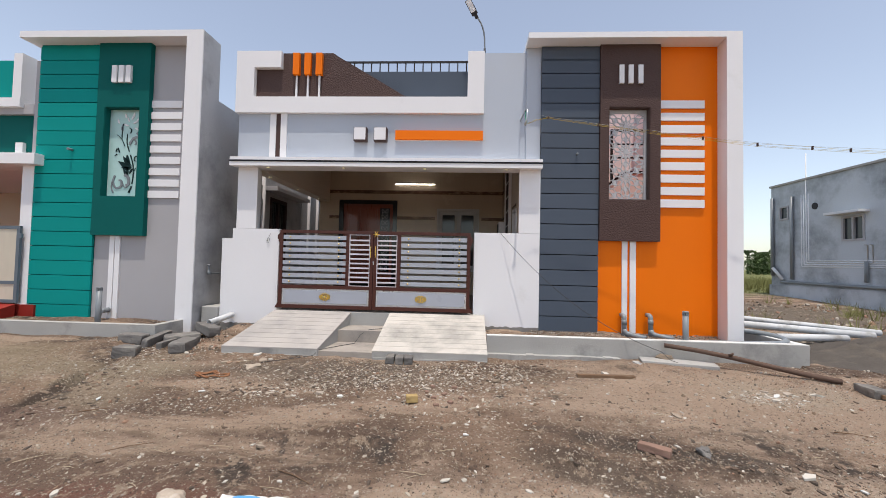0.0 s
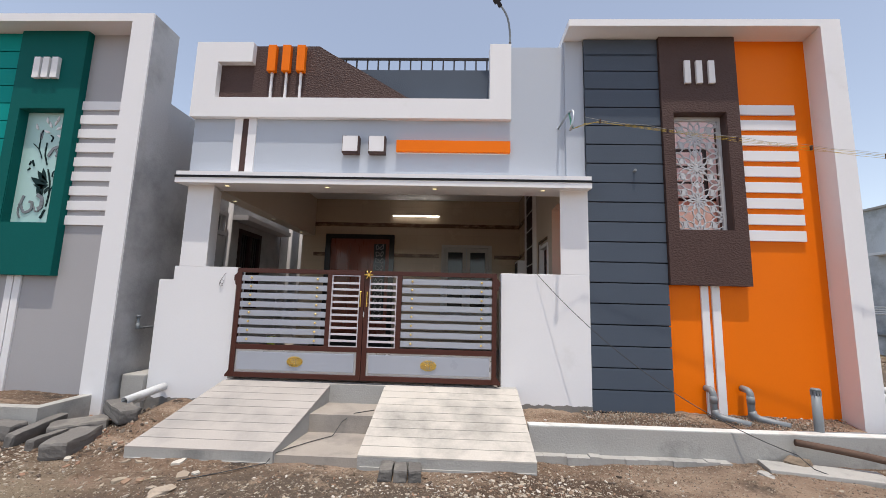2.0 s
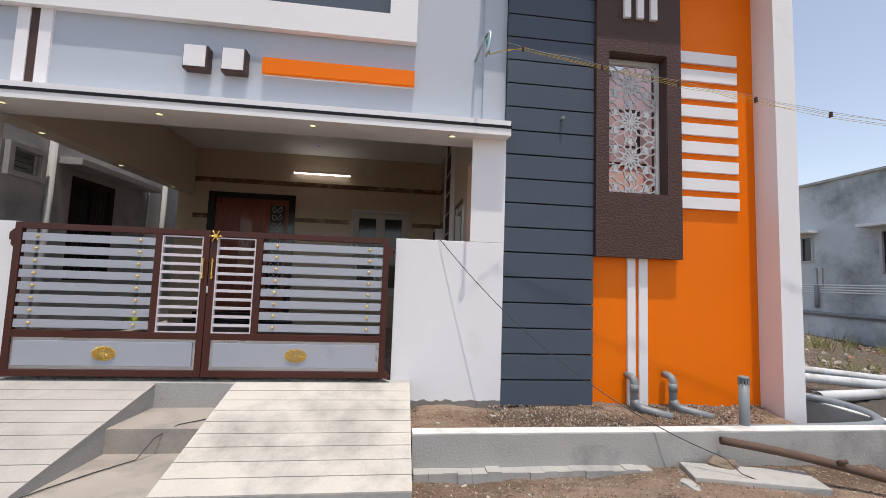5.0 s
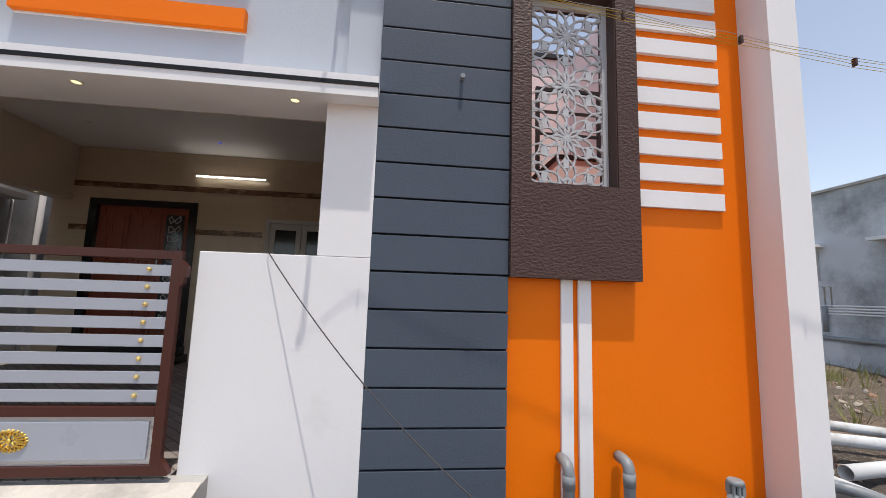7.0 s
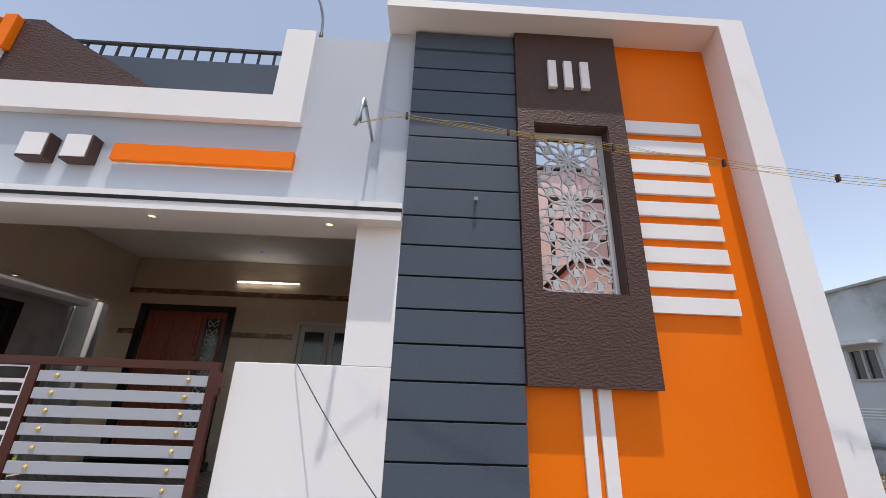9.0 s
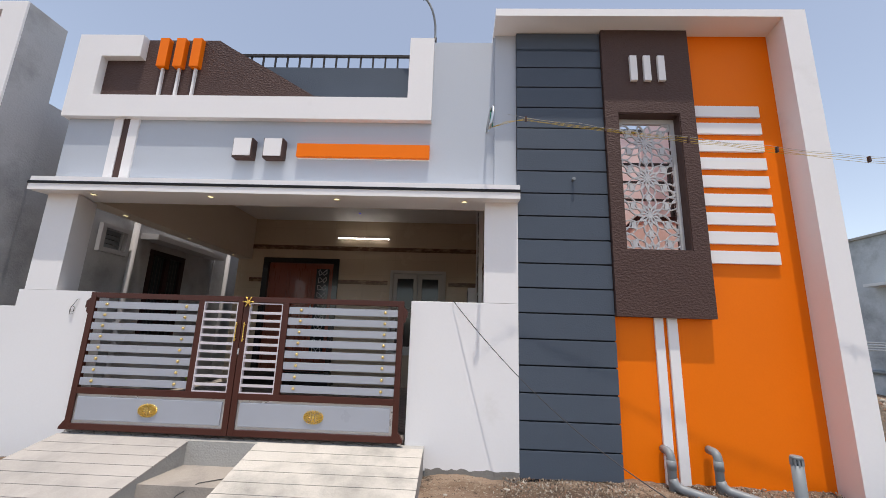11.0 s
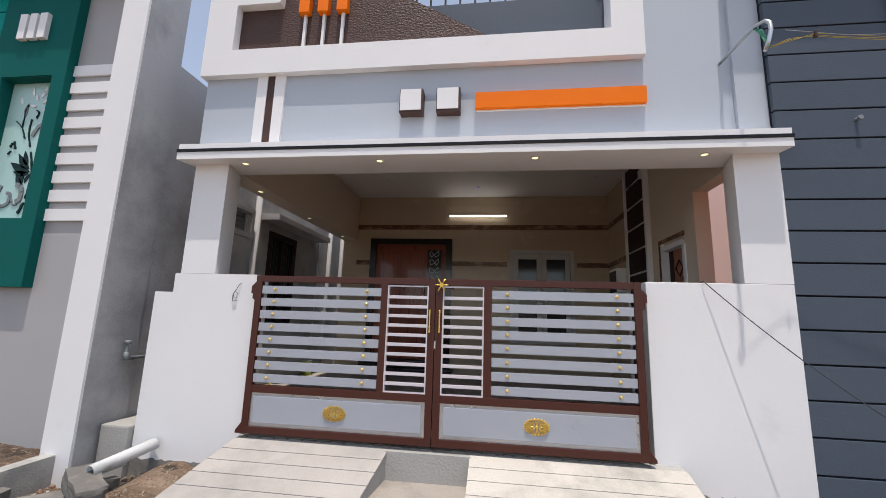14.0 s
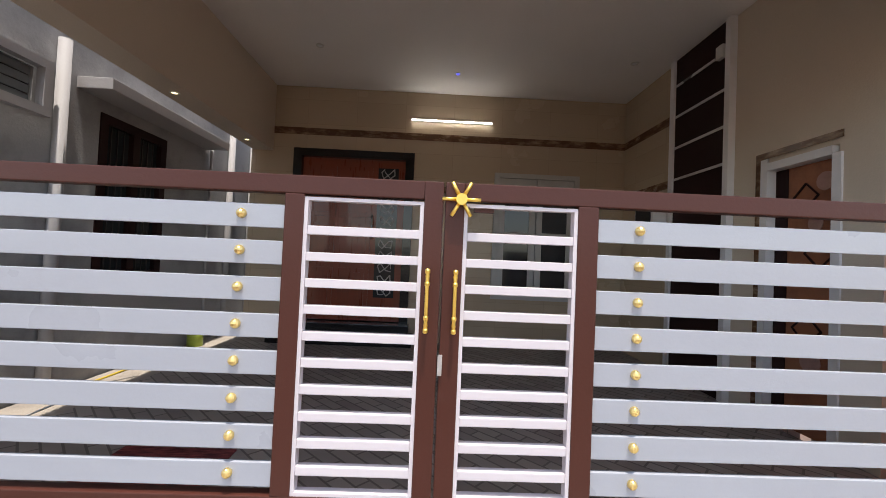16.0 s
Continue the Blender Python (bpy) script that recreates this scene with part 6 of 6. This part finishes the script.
gravel_m = island_tones("mixed_pebbles", ((0.20, 0.15, 0.11), (0.30, 0.24, 0.18), (0.13, 0.10, 0.08), (0.42, 0.36, 0.29), (0.24, 0.17, 0.12), (0.47, 0.43, 0.37), (0.17, 0.14, 0.115), (0.33, 0.20, 0.14)))
gravel("gravel", 34000, (-5.0, 5.0, 0.9, 5.3), 0.0062, gravel_m, "small mixed pebbles strewn over the road", 3, ground_height)
gravel("gravel", 1600, (-4.5, 5.0, 1.0, 5.3), 0.016, gravel_m, "coarse pebbles and chips on the road", 5, ground_height)
gravel("gravel", 7000, (0.40, 3.75, 5.47, 6.12), 0.008, gravel_m, "brown gravel on the bed along the wall", 8, lambda x, y: 0.135 + 0.035 * (y - 5.4) / 0.8)
gravel("gravel", 900, (-4.6, -3.1, 4.6, 6.1), 0.018, gravel_m, "rubble beside the kerb stones", 9, ground_height)
gravel("gravel", 1500, (4.5, 12.0, 6.0, 14.0), 0.05, gravel_m, "rubble on the open plot", 12, ground_height)


def chips(n, seed, spots, size, material, label):
    """Flat broken chips strewn thickest about the given spots."""
    rng = random.Random(seed)
    vs, fs = [], []
    for _ in range(n):
        cx, cy, sx, sy, turn = rng.choice(spots)
        u, v = rng.gauss(0, sx), rng.gauss(0, sy)
        a = radians(turn)
        x, y = cx + u * math.cos(a) - v * math.sin(a), cy + u * math.sin(a) + v * math.cos(a)
        if y > 5.27 or y > 4.9 and -3.05 < x < 0.36 or y < 0.9:
            continue
        s = size * (0.4 + 1.5 * rng.random() ** 3)
        k = rng.randint(4, 6)
        tilt, head = rng.uniform(-0.4, 0.4), rng.uniform(0, 6.28)
        z, wide, thick = ground_height(x, y) + s * 0.22, rng.uniform(0.45, 0.9), s * rng.uniform(0.2, 0.5)
        o = len(vs)
        ring = []
        for i in range(k):
            q = 2 * math.pi * i / k + rng.uniform(-0.3, 0.3)
            r = s * rng.uniform(0.7, 1.1)
            px, py = r * math.cos(q), r * wide * math.sin(q)
            ring.append((x + px * math.cos(head) - py * math.sin(head), y + px * math.sin(head) + py * math.cos(head), z + px * tilt))
        vs += ring + [(p[0], p[1], p[2] - thick) for p in ring]
        fs.append(list(range(o, o + k)))
        fs += [[o + i, o + k + i, o + k + (i + 1) % k, o + (i + 1) % k] for i in range(k)]
    me = bpy.data.meshes.new("rubble")
    me.from_pydata(vs, [], fs)
    me.materials.append(material)
    return tagged(new("rubble", me), label, "rubble", kind="stuff")


pale_chips = island_tones("pale_chips", ((0.46, 0.40, 0.32), (0.36, 0.30, 0.23), (0.52, 0.48, 0.42), (0.30, 0.20, 0.14), (0.40, 0.34, 0.28), (0.42, 0.36, 0.29), (0.56, 0.52, 0.46), (0.33, 0.27, 0.21)))
dark_clods = island_tones("dark_clods", ((0.14, 0.10, 0.075), (0.19, 0.135, 0.10), (0.10, 0.078, 0.062), (0.23, 0.165, 0.12)))
chips(9500, 21, ((-0, 4.12, 0.55, 0.45, 0), (0.31, 4.5, 0.5, 0.3, 0), (-0.63, 4.31, 0.8, 0.4, 0), (-1.69, 4.12, 0.7, 0.3, 12), (-1.59, 3.93, 1.3, 0.12, 22), (-2.22, 1.94, 0.7, 0.3, 10), (0.66, 1.88, 1.4, 0.5, 0), (3.11, 4.17, 0.15, 0.08, 0), (-3.85, 4.78, 0.3, 0.4, 0), (2.68, 3.44, 2.0, 1.0, 0)), 0.0125, pale_chips, "pale chips of stone, tile and plaster on the road")
chips(2300, 22, ((2.06, 2.95, 0.8, 0.12, -14), (3.4, 2.58, 0.7, 0.12, -10), (0.21, 4.59, 0.5, 0.25, 0), (-1.91, 3.97, 0.8, 0.10, 22), (-3.78, 3.83, 0.12, 0.7, 8), (-0, 3.24, 2.5, 1.0, 0), (5.19, 4.78, 0.5, 0.4, 0)), 0.019, dark_clods, "dark clods of churned earth in the wheel ruts")


def litter(n, seed):
    """Dry stalks and splinters lying on the road."""
    rng = random.Random(seed)
    bm = bmesh.new()
    for _ in range(n):
        x, y = rng.uniform(-3.6, 3.8), rng.uniform(1.2, 4.7)
        a, ln = rng.gauss(0.1, 0.6), 0.03 + 0.16 * rng.random() ** 3
        d = Vector((math.cos(a), math.sin(a), 0)) * ln / 2
        p = Vector((x, y, ground_height(x, y) + 0.007))
        tube([p - d, p + Vector((0, 0.004, 0.003)), p + d], 0.0028, 5, taper=0.6, bm=bm)
    me = bpy.data.meshes.new("litter")
    bm.to_mesh(me)
    bm.free()
    me.materials.append(straw)
    return tagged(new("litter", me), "dry pale stalks and splinters strewn on the road", "litter", kind="stuff")


chips(160, 23, ((-1.1, 3.8, 0.8, 0.35, 0), (0.05, 4.1, 0.45, 0.3, 0), (-1.8, 2.2, 0.8, 0.25, 0), (0.6, 2.6, 1.5, 0.6, 0), (-2.6, 4.7, 0.4, 0.12, 0), (3.3, 4.3, 0.25, 0.12, 0)), 0.034, pale_chips, "larger flat scraps of plaster and paper on the road")
straw = mat("dry_straw", (0.42, 0.34, 0.24), 0.8, 0.25, 14, 0.2)
litter(110, 31)


# ---- open plot and far trees ----
def tufts(n, seed):
    rng = random.Random(seed)
    vs, fs = [], []
    for _ in range(n):
        x, y = rng.uniform(4.8, 24), rng.uniform(8.2, 45)
        if 12.2 < x < 20.2 and y < 17 or noise.noise((x * 0.4, y * 0.4, 2)) < 0.12 and y < 17:
            continue
        z = ground_height(x, y)
        for k in range(9):
            a, h = rng.uniform(0, 6.28), rng.uniform(0.12, 0.38) * (1 if y < 18 else 1.7)
            r = rng.uniform(0, 0.16)
            bx, by = x + r * math.cos(a), y + r * math.sin(a)
            o = len(vs)
            lean = rng.uniform(0.05, 0.22)
            vs += [(bx - 0.012, by, z), (bx + 0.012, by, z), (bx + lean * math.cos(a), by + lean * math.sin(a), z + h)]
            fs.append((o, o + 1, o + 2))
    me = bpy.data.meshes.new("grass")
    me.from_pydata(vs, [], fs)
    me.materials.append(grass_m)
    return tagged(new("grass", me), "dry green and yellow grass tufts on the open plot", "grass", kind="stuff")


tufts(2600, 4)


def tree_line(seed):
    rng = random.Random(seed)
    vs, fs = [], []

    def tri(p, s):
        o = len(vs)
        for _ in range(3):
            vs.append((p[0] + rng.uniform(-s, s), p[1] + rng.uniform(-s, s), p[2] + rng.uniform(-s, s)))
        fs.append((o, o + 1, o + 2))

    for _ in range(60):
        x, y = rng.uniform(30, 120), rng.uniform(78, 98)
        h = rng.uniform(3.0, 5.2)
        o = len(vs)
        for k in range(6):
            a = k * math.pi / 3
            vs.append((x + 0.18 * math.cos(a), y + 0.18 * math.sin(a), 0))
            vs.append((x + 0.10 * math.cos(a), y + 0.10 * math.sin(a), h))
        for k in range(6):
            fs.append((o + 2 * k, o + (2 * k + 2) % 12, o + (2 * k + 3) % 12, o + 2 * k + 1))
        # drooping fronds
        for _f in range(16):
            a, ln = rng.uniform(0, 6.28), rng.uniform(1.4, 2.6)
            for i in range(9):
                t = i / 8
                p = (x + ln * t * math.cos(a), y + ln * t * math.sin(a), h + 0.9 * math.sin(2.2 * t) - 1.4 * t * t)
                for _q in range(3):
                    tri(p, 0.32)
        for _b in range(150):
            a = rng.uniform(0, 6.28)
            tri((x + rng.uniform(-2.6, 2.6), y + rng.uniform(-1, 1), rng.uniform(0.2, 3.4)), 0.55)
    me = bpy.data.meshes.new("tree_line")
    me.from_pydata(vs, [], fs)
    me.materials.append(leaf_m)
    return tagged(new("tree_line", me), "far row of dark green palms and bushes", "trees", kind="stuff")


tree_line(6)

# ---- odds and ends inside the gate ----
part("passage_floor", boxes((-4.108, -3.605, 6.62, 13.9, -0.1, 0.33)), step_m, nb, "cement passage floor")
mt = thing("doormat", (-2.63, 6.88, 0.385), "red and black woven mat on the porch floor", "mat")
part("mat_body", boxes((-2.92, -2.36, 6.68, 7.08, 0.3805, 0.39), bevel=0.003), mat("mat_weave", (0.07, 0.02, 0.025), 0.9, 0.5, 40, 0.6, 120, stain=(0.32, 0.08, 0.08), stain_at=0.5, stretch=(0.4, 3, 1)), mt)
tool = thing("broom", (-3.9, 8.2, 0.36), "yellow-handled broom lying in the passage", "broom")
part("handle", tube([(-3.98, 8.06, 0.345), (-3.80, 8.36, 0.42)], 0.009, 8), wire_yellow, tool)
part("bristles", tube([(-3.98, 8.06, 0.345), (-4.03, 7.90, 0.345)], 0.03, 8, taper=1.4), wood_raw, tool)
cn = thing("paint_tin", (-4.0, 9.5, 0.33), "small green and yellow paint tin in the passage", "tin")
part("tin", tube([(-3.99, 9.5, 0.331), (-3.99, 9.5, 0.55)], 0.08, 16), mat("tin_paint", (0.30, 0.38, 0.05), 0.4, 0.2, 8), cn)
part("lid", tube([(-3.99, 9.5, 0.55), (-3.99, 9.5, 0.562)], 0.083, 16), silver, cn)
st2 = thing("stick", (-3.76, 7.53, 0.34), "thin pale stick leaning in the passage", "stick")
part("rod", tube([(-3.84, 7.42, 0.338), (-3.62, 7.72, 0.45)], 0.006, 6), pvc_white, st2)
